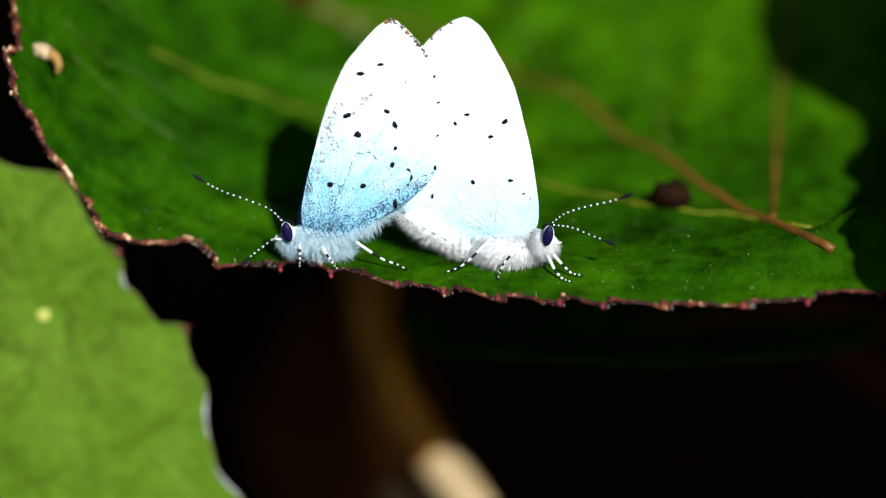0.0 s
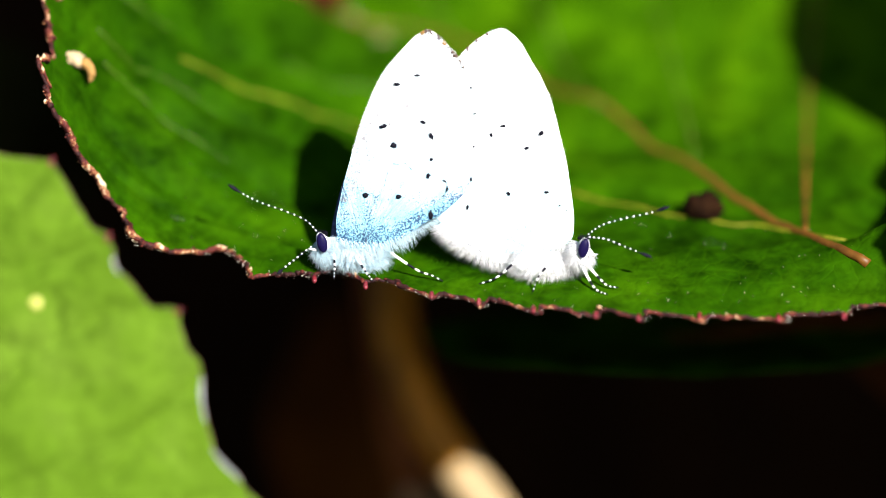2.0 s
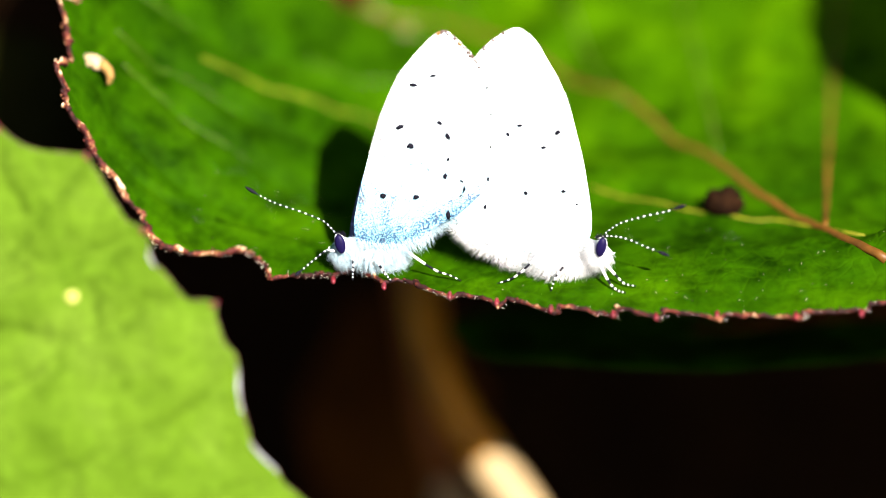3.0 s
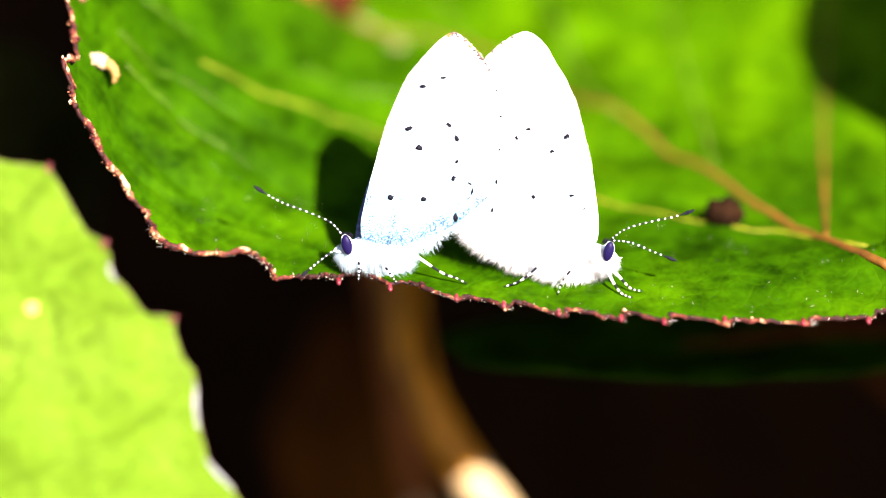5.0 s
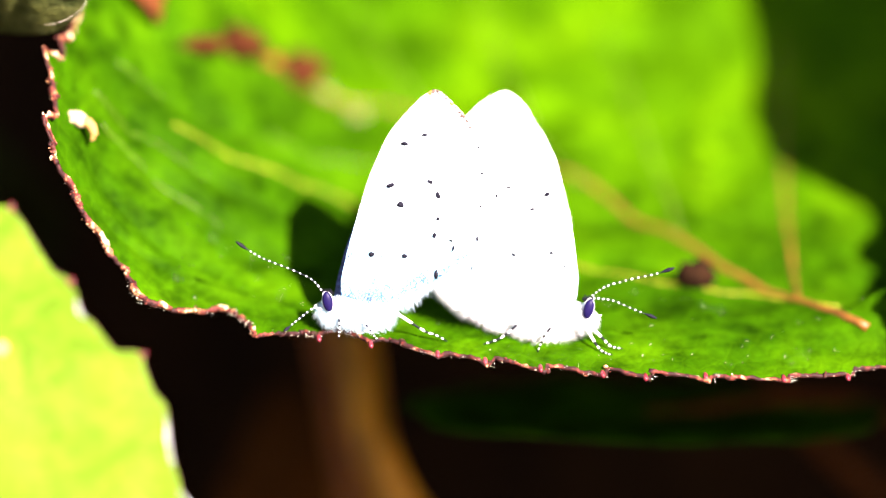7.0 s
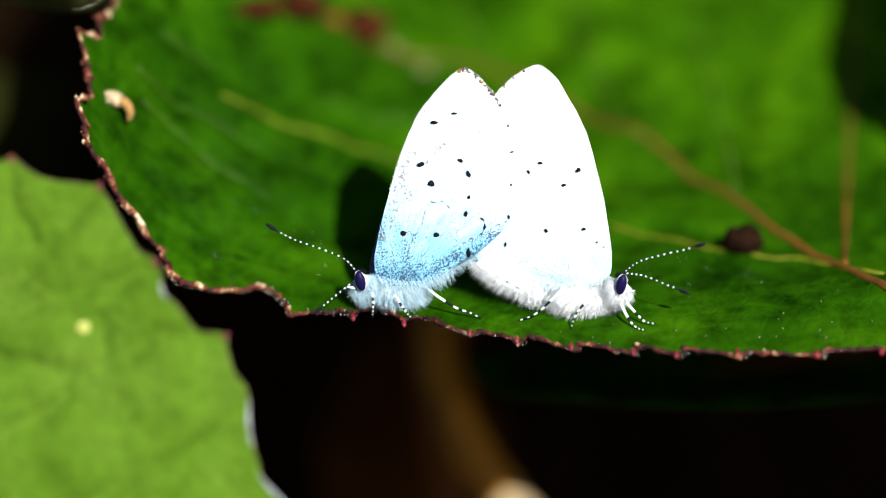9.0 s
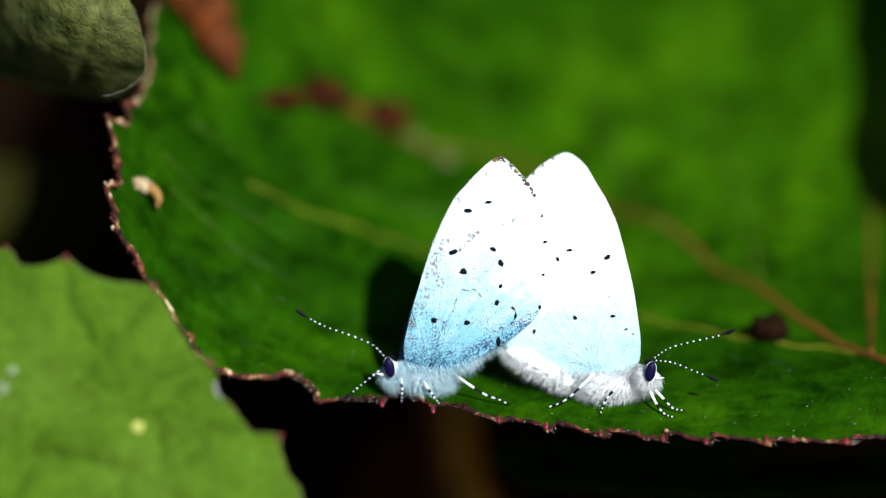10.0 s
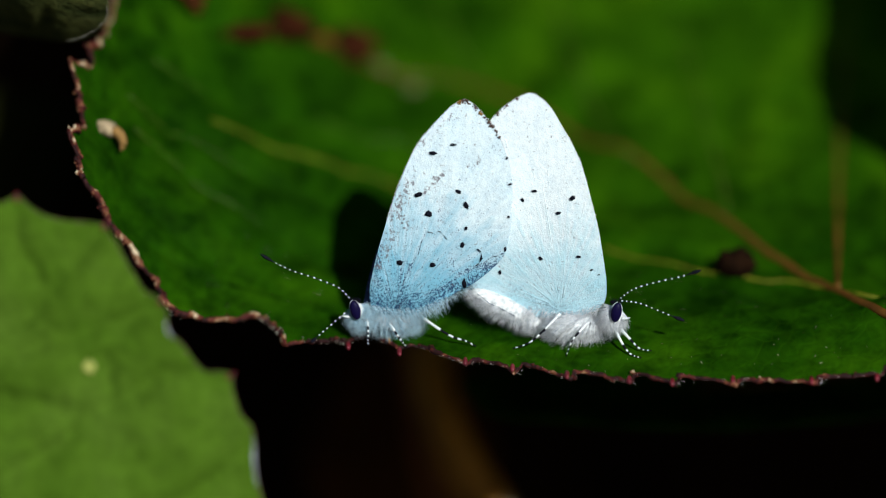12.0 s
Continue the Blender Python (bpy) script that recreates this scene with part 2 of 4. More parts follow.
def wing_material(name, root, blue, white, low, high, dust_strokes, worn_strokes, pale_strokes, dusting):
    """White scales that turn blue towards the wing's foot, dark dust along some lines, worn brown scales along others."""
    m = Mat(name, 0.72, 0.12)

    def calc(op, a, b=None, c=None):
        n = m.t.nodes.new("ShaderNodeMath")
        n.operation = op
        for k, value in enumerate((a, b, c)):
            if isinstance(value, (int, float)):
                n.inputs[k].default_value = value
            elif value is not None:
                m.link(value, n.inputs[k])
        return n.outputs[0]

    def vec(op, a, b, out="Vector"):
        n = m.t.nodes.new("ShaderNodeVectorMath")
        n.operation = op
        for k, value in enumerate((a, b)):
            if isinstance(value, (tuple, Vector)):
                n.inputs[k].default_value = tuple(value)
            else:
                m.link(value, n.inputs[k])
        return n.outputs[out]

    def spread(lo, hi, a, c, value):
        n = m.node("MapRange", From_Min=lo, From_Max=hi, To_Min=a, To_Max=c)
        m.link(value, n.inputs["Value"])
        return n.outputs[0]

    place = m.coords()
    # a ragged copy of the place, so that no stroke has a clean edge
    rag = m.node("TexNoise", Scale=1000.0 / 0.9, Detail=3.0)
    m.link(place, rag.inputs["Vector"])
    ragged = vec("ADD", place, vec("MULTIPLY", vec("SUBTRACT", rag.outputs["Color"], (0.5, 0.5, 0.5)), (0.9 * MM,) * 3))

    def strokes(lines):
        most = None
        for p, q, wide, strong in lines:
            along = q - p
            off = vec("SUBTRACT", ragged, p)
            u = calc("DIVIDE", vec("DOT_PRODUCT", off, along, "Value"), along.length_squared)
            u = spread(0.0, 1.0, 0.0, 1.0, u)
            foot = m.t.nodes.new("ShaderNodeVectorMath")
            foot.operation = "SCALE"
            foot.inputs[0].default_value = along
            m.link(u, foot.inputs["Scale"])
            d = vec("DISTANCE", off, foot.outputs[0], "Value")
            amount = spread(0.0, wide * MM, strong, 0.0, d)
            most = amount if most is None else calc("MAXIMUM", most, amount)
        return most

    fine, grain, broad = m.noise(0.09, 2.0, 0.6), m.noise(0.5, 4.0, 0.7), m.noise(2.2, 4.0)
    axes = m.t.nodes.new("ShaderNodeSeparateXYZ")
    m.link(vec("SUBTRACT", place, root), axes.inputs[0])
    fan = m.t.nodes.new("ShaderNodeCombineXYZ")
    m.link(calc("ARCTAN2", axes.outputs["Z"], axes.outputs["X"]), fan.inputs["X"])
    m.link(calc("MULTIPLY", vec("DISTANCE", place, root, "Value"), 32.0), fan.inputs["Y"])
    rays = m.node("TexNoise", Scale=15.0, Detail=3.0, Roughness=0.6)
    m.link(fan.outputs[0], rays.inputs["Vector"])
    streak = rays.outputs["Fac"]
    height = m.t.nodes.new("ShaderNodeSeparateXYZ")
    m.link(place, height.inputs[0])
    tint = calc("ADD", spread(low * MM, high * MM, 1.0, 0.0, height.outputs["Z"]), calc("ADD", spread(0.3, 0.7, -0.16, 0.16, broad), spread(0.35, 0.65, -0.2, 0.2, streak)))
    tint = calc("SUBTRACT", tint, strokes(pale_strokes))
    middle = tuple(0.5 * b + 0.5 * w for b, w in zip(blue, white))
    col = m.ramp(tint, [(0.08, white), (0.45, middle), (0.9, blue)])
    col = m.mix(0.4 * dusting, col, m.ramp(streak, [(0.36, (0.78, 0.87, 0.93)), (0.52, (1, 1, 1)), (0.64, (1.06, 1.04, 1.02))]), "MULTIPLY")
    col = m.mix(0.4, col, m.ramp(grain, [(0.3, (0.72, 0.78, 0.84)), (0.6, (1, 1, 1))]), "MULTIPLY")
    # loose dark scales: everywhere a few, more where the wing is blue, most along the strokes
    thick = calc("ADD", spread(0.0, 1.0, -0.05, 0.055, tint), spread(0.38, 0.62, 0.07, -0.07, streak))
    thick = calc("ADD", calc("ADD", fine, thick), strokes(dust_strokes))
    col = m.mix(dusting, col, m.ramp(thick, [(0.645, (1, 1, 1)), (0.70, (0.07, 0.10, 0.19))]), "MULTIPLY")
    if worn_strokes:
        worn = calc("ADD", m.noise(0.26, 4.0, 0.75), strokes(worn_strokes))
        col = m.mix(m.ramp(worn, [(0.62, (0, 0, 0)), (0.70, (0.85, 0.85, 0.85))]), col, (0.16, 0.14, 0.16))
    m.colour(col).bump(fine, 0.03).bump(grain, 0.07).bump(streak, 0.12 * dusting).bump(broad, 0.1)
    m.thin(col, 0.12)
    return m.m


# ---- mesh tools, all in millimetres ----
def at(x, h, y=0.0):
    """The point x across and y away whose height, square to the line of sight, is h."""
    return Vector((x, y, (h - y * math.sin(TILT)) / math.cos(TILT)))


def finish(name, bm, material, parent=None, label="", smooth=True):
    for v in bm.verts:
        v.co *= MM
    bm.normal_update()
    me = bpy.data.meshes.new(name)
    bm.to_mesh(me)
    bm.free()
    for p in me.polygons:
        p.use_smooth = smooth
    me.materials.append(material)
    ob = new(name, me)
    if parent is not None:
        ob.parent = parent
    if label:
        tagged(ob, label)
    return ob


def part(name, bm, material, parent, label="", smooth=True):
    return finish(name, bm, material, parent, label, smooth)


def smooth_line(points, n):
    """n + 1 points along a smooth line through the given ones."""
    pts = [Vector(p) for p in points]
    ext = [2 * pts[0] - pts[1], *pts, 2 * pts[-1] - pts[-2]]
    out = []
    for i in range(n + 1):
        s = i / n * (len(pts) - 1)
        k = min(int(s), len(pts) - 2)
        f = s - k
        a, b, c, d = ext[k:k + 4]
        out.append(0.5 * ((2 * b) + (c - a) * f + (2 * a - 5 * b + 4 * c - d) * f * f + (3 * b - a - 3 * c + d) * f ** 3))
    return out


def tube(bm, line, radii, sides=8, flat=1.0):
    """A tapered tube along a line."""
    rings = []
    n = len(line)
    for i, p in enumerate(line):
        ahead = (line[min(i + 1, n - 1)] - line[max(i - 1, 0)]).normalized()
        side = ahead.cross(Vector((0.13, 0.2, 1))).normalized()
        up = side.cross(ahead)
        r = radii[i] if isinstance(radii, (list, tuple)) else radii
        rings.append([bm.verts.new(p + r * (math.cos(a) * side + flat * math.sin(a) * up)) for a in [2 * math.pi * k / sides for k in range(sides)]])
    for a, b in zip(rings, rings[1:]):
        for k in range(sides):
            bm.faces.new((a[k], a[(k + 1) % sides], b[(k + 1) % sides], b[k]))
    bm.faces.new(rings[0][::-1])
    bm.faces.new(rings[-1])


def blob(bm, centre, size, rough=0.0, seed=0.0, turn=None, div=3, freq=1.2):
    """A rounded lump with an uneven surface."""
    made = bmesh.ops.create_icosphere(bm, subdivisions=div, radius=1.0)["verts"]
    for v in made:
        d = v.co.normalized()
        k = 1 + rough * noise.noise(d * freq * 2 + Vector((seed, seed * 1.7, 3.1)))
        p = Vector((d.x * size[0], d.y * size[1], d.z * size[2])) * k
        if turn is not None:
            p = turn @ p
        v.co = Vector(centre) + p


def hairs(bm, roots, length, thick, rng, spread=0.5):
    """Fine tapered hairs from (place, way) pairs."""
    for p, d in roots:
        d = (d.normalized() + spread * Vector((rng.uniform(-1, 1), rng.uniform(-1, 1), rng.uniform(-1, 1)))).normalized()
        side = d.cross(Vector((0.3, 1, 0.2))).normalized()
        up = side.cross(d)
        ln = length * rng.uniform(0.5, 1.2)
        bend = Vector((rng.uniform(-1, 1), rng.uniform(-1, 1), rng.uniform(-1, 1))) * 0.18 * ln
        base = [bm.verts.new(p + thick * (math.cos(a) * side + math.sin(a) * up)) for a in (0, 2.094, 4.189)]
        mid = [bm.verts.new(p + d * ln * 0.55 + bend * 0.5 + 0.7 * thick * (math.cos(a) * side + math.sin(a) * up)) for a in (0, 2.094, 4.189)]
        tip = bm.verts.new(p + d * ln + bend)
        for k in range(3):
            j = (k + 1) % 3
            bm.faces.new((base[k], base[j], mid[j], mid[k]))
            bm.faces.new((mid[k], mid[j], tip))


def fan_sheet(outline, centre, rings, height, thick=0.0):
    """A sheet over an outline in the plan, with rings of vertices round a centre; height(x, y) lifts it."""
    bm = bmesh.new()
    n = len(outline)
    grid = []
    for side in ((0.0, -thick) if thick else (0.0,)):
        mid = bm.verts.new(Vector((centre[0], centre[1], height(*centre) + side)))
        loops = []
        for r in range(1, rings + 1):
            f = (r / rings) ** 0.8
            loops.append([])
            for p in outline:
                x, y = centre[0] + f * (p[0] - centre[0]), centre[1] + f * (p[1] - centre[1])
                loops[-1].append(bm.verts.new(Vector((x, y, height(x, y) + side))))
        grid.append(loops)
        flip = side < 0
        for k in range(n):
            j = (k + 1) % n
            f = (mid, loops[0][k], loops[0][j])
            bm.faces.new(f[::-1] if flip else f)
            for a, b in zip(loops, loops[1:]):
                q = (a[k], b[k], b[j], a[j])
                bm.faces.new(q[::-1] if flip else q)
    if thick:
        a, b = grid[0][-1], grid[1][-1]
        for k in range(n):
            j = (k + 1) % n
            bm.faces.new((a[k], b[k], b[j], a[j]))
        rim = set(a) | set(b)
        for e in bm.edges:
            if e.verts[0] in rim and e.verts[1] in rim:
                e.smooth = False
    return bm


# ---- the ground: a bank of soil behind the plant, its colour darkened for shade ----
def ground_height(x, y):
    if y < 48:
        z = -90.0
    elif y < 103:
        f = (y - 48) / 55
        z = -90 + 190 * f
    else:
        z = 100 + 0.02 * (y - 103)
    near = math.exp(-((x / 250) ** 2 + ((y - 70) / 250) ** 2))
    return z + near * (7 * noise.noise(Vector((x, y, z * 0.5)) / 22) + 2.5 * noise.noise(Vector((x, y, z)) / 6))


def build_ground():
    bm = bmesh.new()
    xs = [-60000, -5000, -900, -400, *range(-220, 221, 5), 400, 900, 5000, 60000]
    ys = [-60000, -5000, -1500, -400, -100, -40, 0, 30, 40, *[46 + 1.5 * k for k in range(40)], 120, 160, 300, 1000, 5000, 60000]
    grid = [[bm.verts.new((x, y, ground_height(x, y))) for x in xs] for y in ys]
    for a, b in zip(grid, grid[1:]):
        for k in range(len(xs) - 1):
            bm.faces.new((a[k], a[k + 1], b[k + 1], b[k]))
    tagged(finish("ground", bm, SOIL), "soil bank, deep shade put into its dark brown colour", "ground", kind="structure")


build_ground()


# ---- the broad leaf on which the butterflies sit ----
def leaf_height(x, y):
    z = 0.2 * y + 0.0062 * max(y, 0) ** 2 + 0.11 * (y - math.sqrt(y * y + 4)) + 0.22
    # the left half stands up steeply
    up = min(1.0, max(0.0, (-6.0 - x) / 16.0))
    z += 0.5 * up * up * (3 - 2 * up) * 0.5 * (y + math.sqrt(y * y + 4) - 2)
    z += min(0.0037, 0.0023 + 0.00014 * max(y, 0)) * max(0.0, -13 - x) ** 3
    z += 0.7 * math.exp(-(((x - 24) / 9) ** 2 + ((y - 2.5) / 3.0) ** 2))
    return z


# creases: depth, then across and up, from the raised side of the leaf downwards
FOLDS = [(1.1, [(-25, 15.2), (-22.5, 13.3), (-17.9, 10.0), (-12.9, 6.4), (-10.5, 4.9)]), (0.9, [(-26.6, 13), (-24.7, 10.8), (-21.2, 7.5), (-17, 4.6)]),
         (0.9, [(-25.5, 17.3), (-21.2, 14.6), (-16, 11.4), (-11, 8.7)]), (0.8, [(-25.6, 9.2), (-24, 7.7), (-21, 5.6), (-17.6, 3.4)]), (0.9, [(-24, 19.6), (-18, 16.8), (-12, 14.2), (-5, 11.6)]),
         (0.4, [(-22, 22), (-14, 18.6), (-6, 16)]), (0.4, [(-4, 20), (6, 15.2), (15, 10.1), (21, 6.2), (26, 2.2)]), (0.3, [(9, 5.9), (16, 5.5), (23, 3.7)])]


def fold_segments():
    out = []
    for deep, fold in FOLDS:
        pts = smooth_line([on_leaf(*p) for p in fold], 10)
        for k, (p, q) in enumerate(zip(pts, pts[1:])):
            out.append((p.x, p.y, q.x - p.x, q.y - p.y, 1.3 * deep * min(1.0, 0.3 + 0.25 * k, 0.3 + 0.25 * (9 - k))))
    return np.array(out)


def leaf_fold(x, y):
    """How deep the creases run here: each drops sharply on its upper side and slowly on its lower."""
    s = FOLD_SEGMENTS
    u = np.clip(((x - s[:, 0]) * s[:, 2] + (y - s[:, 1]) * s[:, 3]) / (s[:, 2] ** 2 + s[:, 3] ** 2), 0, 1)
    ox, oy = x - s[:, 0] - u * s[:, 2], y - s[:, 1] - u * s[:, 3]
    d = np.sqrt(ox * ox + oy * oy)
    upper = s[:, 2] * oy - s[:, 3] * ox > 0
    return float((s[:, 4] * np.exp(-np.where(upper, d / 0.5, d / 1.7))).max())


def leaf_relief(x, y):
    """The leaf's puckers and folds between the veins."""
    far = min(1.0, max(0.0, (y + 1) / 12))
    right = min(1.0, max(0.0, (x + 4) / 12))
    across, along = 0.88 * y + 0.48 * x, 0.88 * x - 0.48 * y
    z = far * (0.24 + 0.56 * right) * noise.noise(Vector((x / 3.6, y / 3.6, 2.0)))
    z += 0.6 * far * (1 - right) * noise.noise(Vector((along / 16, across / 1.9, 7.0)))
    z += 0.10 * noise.noise(Vector((x / 1.5, y / 1.5, 5.0)))
    z += 0.2 * (1 - far) * noise.noise(Vector((x / 3.0, y / 2.0, 11.0)))
    # the near lobe swells up towards the leaf's base and hides the foot of the midrib
    z += 3.3 * math.exp(-(min(0.0, x - 31.5) / 5.0) ** 2 - ((y - 1.6) / 2.1) ** 2)
    return z - leaf_fold(x, y)


def on_leaf(x, h):
    """The point of the leaf at x across and h up, square to the line of sight."""
    lo, hi = -30.0, 80.0
    for _ in range(50):
        y = (lo + hi) / 2
        z = leaf_height(x, y)
        if z * math.cos(TILT) + y * math.sin(TILT) < h:
            lo = y
        else:
            hi = y
    return Vector((x, lo, leaf_height(x, lo)))


FOLD_SEGMENTS = fold_segments()

# the margin: across and up, round the leaf
LEAF_MARGIN = [(-22.1, 2.3), (-17, 1.7), (-13.3, 0.0), (-9.2, 0.25), (-2.3, -1.2), (4.6, -2.15), (12, -2.55), (20.8, -2.7), (28.5, -1.9), (38, -1.5), (52, 2),
               (62, 16), (56, 34), (34, 48), (8, 50), (-12, 44), (-23.7, 31), (-26.5, 27.4), (-26.9, 22), (-28.9, 18.8), (-28.4, 16.5), (-28.6, 13), (-26.8, 9.2), (-24.3, 5.9)]


TEETH = [(-10.2, -0.5), (-6.7, -1.0), (-2.2, -1.65), (1.0, -2.0), (4.7, -2.55), (8.9, -2.85), (11.8, -3.0), (15.9, -2.9), (21.2, -3.05), (25.6, -2.9)]


def leaf_outline():
    pts = [on_leaf(*p) for p in LEAF_MARGIN]
    pts.append(pts[0])
    line = smooth_line(pts, 1000)[:-1]
    centre = Vector((-2.0, 11.0, 0))
    stops = [-18.5, -14.2, *[p[0] for p in TEETH], 30.5]
    out, along = [], 0.0
    for i, p in enumerate(line):
        along += (p - line[i - 1]).length if i else 0
        d = Vector((p.x - centre.x, p.y - centre.y, 0)).normalized()
        wave = 0.16 * noise.noise(Vector((along * 2.6, 4.5, 0))) + 0.10 * noise.noise(Vector((along * 6.5, 1.5, 0)))
        if p.y < 6 and stops[0] < p.x < stops[-1]:
            k = max(j for j, v in enumerate(stops) if v <= p.x)
            f = (p.x - stops[k]) / (stops[k + 1] - stops[k])
            wave += 0.60 - 1.45 * (1 - f) ** 0.35 * min(1.0, f * 4) ** 0.7
        elif p.x < -15:
            f = (along / 3.1 + 0.4 * noise.noise(Vector((along * 0.3, 8.5, 0)))) % 1.0
            wave += (0.8 if p.y < 9 else 0.25) * (f ** 0.6 * min(1.0, (1 - f) * 4) - 0.5) + (0.3 if p.y < 9 else 0.1) * noise.noise(Vector((along * 0.9, 0.5, 0)))
        else:
            wave += 0.25 * (abs(math.sin(along * math.pi / 3.9)) - 0.6)
        out.append((p.x + d.x * wave, p.y + d.y * wave))
    return out, (centre.x, centre.y)


def full_height(x, y):
    return leaf_height(x, y) + leaf_relief(x, y)


def rib(name, points, r0, r1, material, parent, lift=0.0):
    line = smooth_line([on_leaf(*p) for p in points], 40)
    line = [Vector((p.x, p.y, full_height(p.x, p.y) + lift)) for p in line]
    bm = bmesh.new()
    tube(bm, line, [r0 + (r1 - r0) * k / 40 for k in range(41)], 8)
    return part(name, bm, material, parent)


def build_leaf():
    outline, centre = leaf_outline()
    leaf = new("broad_leaf")
    tagged(leaf, "broad dark green toothed leaf with reddish veins, two butterflies on it", "leaf")
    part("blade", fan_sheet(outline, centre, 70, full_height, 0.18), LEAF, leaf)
    rib("midrib", [(27.4, 0.2), (25.7, 1.3), (23.8, 2.6), (22.4, 3.45), (20.2, 4.7), (17.5, 6.4), (14.9, 8.36), (12.6, 9.95), (9.9, 11.9), (7.1, 13.3), (3, 15.4), (0, 16.8), (-5, 18.2), (-12, 20.2), (-18, 21.6)], 0.36, 0.18, RIB, leaf, -0.04)
    rib("side_vein", [(26, 2.4), (20.4, 3.85), (18.1, 3.82), (13.5, 4.5), (9.6, 5.4), (0, 8.0), (-7.8, 10.66), (-11, 11.8), (-13.3, 12.7), (-15.5, 13.6), (-20, 15.2)], 0.15, 0.13, RIB_YELLOW, leaf, -0.06)
    rib("side_vein", [(23.3, 3.2), (23.65, 8.5), (24.0, 13.5), (24.5, 18), (25, 24)], 0.24, 0.12, RIB, leaf, -0.08)
    for deep, line in FOLDS[0:5:2]:
        rib("side_vein", line, 0.075, 0.03, RIB_PALE, leaf, -0.05)
    for line in ([(16, 8.3), (15, 13), (13.5, 19), (12, 25)], [(9.2, 11.7), (6, 17), (4, 23), (3, 29)], [(0, 16.3), (-3.5, 21), (-6, 27)],
                 [(2, 10.6), (-6, 13.4), (-13, 15.4)]):
        rib("side_vein", line, 0.14, 0.05, RIB_PALE, leaf, -0.05)
    bm = bmesh.new()
    wobble = random.Random(21)
    rim = [Vector((x + wobble.uniform(-0.06, 0.06), y + wobble.uniform(-0.06, 0.06), full_height(x, y) - 0.13 + wobble.uniform(-0.05, 0.07))) for x, y in outline]
    thick = [0.095 + 0.06 * noise.noise(Vector((k * 0.12, 1, 0))) + 0.05 * noise.noise(Vector((k * 0.4, 2, 0))) for k in range(len(rim) + 1)]
    thick = [w * (1.7 if p.y < 5 else min(1.0, max(0.45, 1.6 - p.y / 14))) for w, p in zip(thick, rim + rim[:1])]
    tube(bm, rim + rim[:1], thick, 6)
    part("margin", bm, MARGIN, leaf, "thin red-brown dry leaf margin")
    bm = bmesh.new()
    dry = [k for k, p in enumerate(rim) if p.x < -16.5 and p.y < 30]
    ring = dry if dry[-1] - dry[0] < len(rim) // 2 else [k - len(rim) if k > len(rim) // 2 else k for k in dry]
    ring = sorted(ring)[::2]
    strip = [rim[k] + Vector((0.12, 0, 0.05)) + 0.08 * noise.noise_vector(rim[k] * 1.3) for k in ring]
    tube(bm, strip, [max(0.03, (0.14 + 0.24 * noise.noise(p * 0.9) + 0.2 * noise.noise(p * 2.9)) * min(1.0, max(0.35, 1.5 - p.y / 14))) for p in strip], 7)
    tagged(part("dry_edge", bm, CRUST, leaf, "withered tan and maroon curled edge"))
    bm = bmesh.new()
    for k, p in enumerate(rim):
        lumpy = noise.noise(Vector((p.x * 0.9, p.y * 0.9, p.z * 0.9)))
        if ((p.x < -14 and lumpy > 0.02) or (p.y < 4 and p.x > -9 and lumpy > 0.08)) and wobble.random() < 0.4:
            size = [wobble.uniform(0.06, 0.20) for _ in range(3)]
            blob(bm, p + Vector([wobble.uniform(-0.2, 0.2) for _ in range(3)]), size, 0.8, k * 0.7, None, 1, 1.6)
    tagged(part("crust", bm, CRUST, leaf, "cracked tan and brown dry crust"), kind="stuff")
    rng = random.Random(4)
    roots = []
    for i, p in enumerate(rim[::2]):
        if p.x > -23 and p.y < 12:
            out = Vector((p.x - centre[0], p.y - centre[1], 0)).normalized()
            for _ in range(int((3.2 if p.x > -21 else 2.4) + 8 * noise.noise(Vector((i * 0.15, 3, 0))))):
                roots.append((p + Vector((rng.uniform(-0.3, 0.3), 0, rng.uniform(-0.1, 0.1))), out + Vector((0, 0, rng.uniform(-0.9, 0.4)))))
    bm = bmesh.new()
    hairs(bm, roots, 0.32, 0.011, rng, 0.8)
    tagged(part("margin_hair", bm, HAIR, leaf, "short pale hairs along the leaf margin"), kind="stuff")
    roots = []
    front = LEAF_MARGIN[:10]
    for _ in range(170):
        x = rng.uniform(-20, 30)
        h = float(np.interp(x, [p[0] for p in front], [p[1] for p in front])) + rng.uniform(0.6, 6.5)
        p = on_leaf(x, h)
        roots.append((Vector((p.x, p.y, full_height(p.x, p.y))), Vector((0, -0.4, 1))))
    bm = bmesh.new()
    hairs(bm, roots, 0.17, 0.011, rng, 1.3)
    tagged(part("surface_hair", bm, HAIR, leaf, "sparse fine pale hairs"), kind="stuff")
    for x, h in TEETH:
        p = on_leaf(x, h + 0.3)
        p.z = full_height(p.x, p.y)
        bm = bmesh.new()
        tube(bm, smooth_line([p + Vector((0, 0.5, 0.1)), p, p + Vector((0.02, -0.2, -0.1)), p + Vector((0.04, -0.26, -0.22))], 6), [0.12, 0.17, 0.18, 0.18, 0.16, 0.12, 0.05], 8)
        part("tooth", bm, TOOTH, leaf)


build_leaf()


# ---- things lying on the leaf ----
def lump(name, x, h, size, material, label, category, rough=0.5, seed=1.0):
    p = on_leaf(x, h)
    p.z = full_height(p.x, p.y) + size[2] * 0.6
    bm = bmesh.new()
    blob(bm, (0, 0, 0), size, rough, seed)
    ob = finish(name, bm, material)
    ob.matrix_basis = Matrix.Translation(p * MM)
    return tagged(ob, label, category)


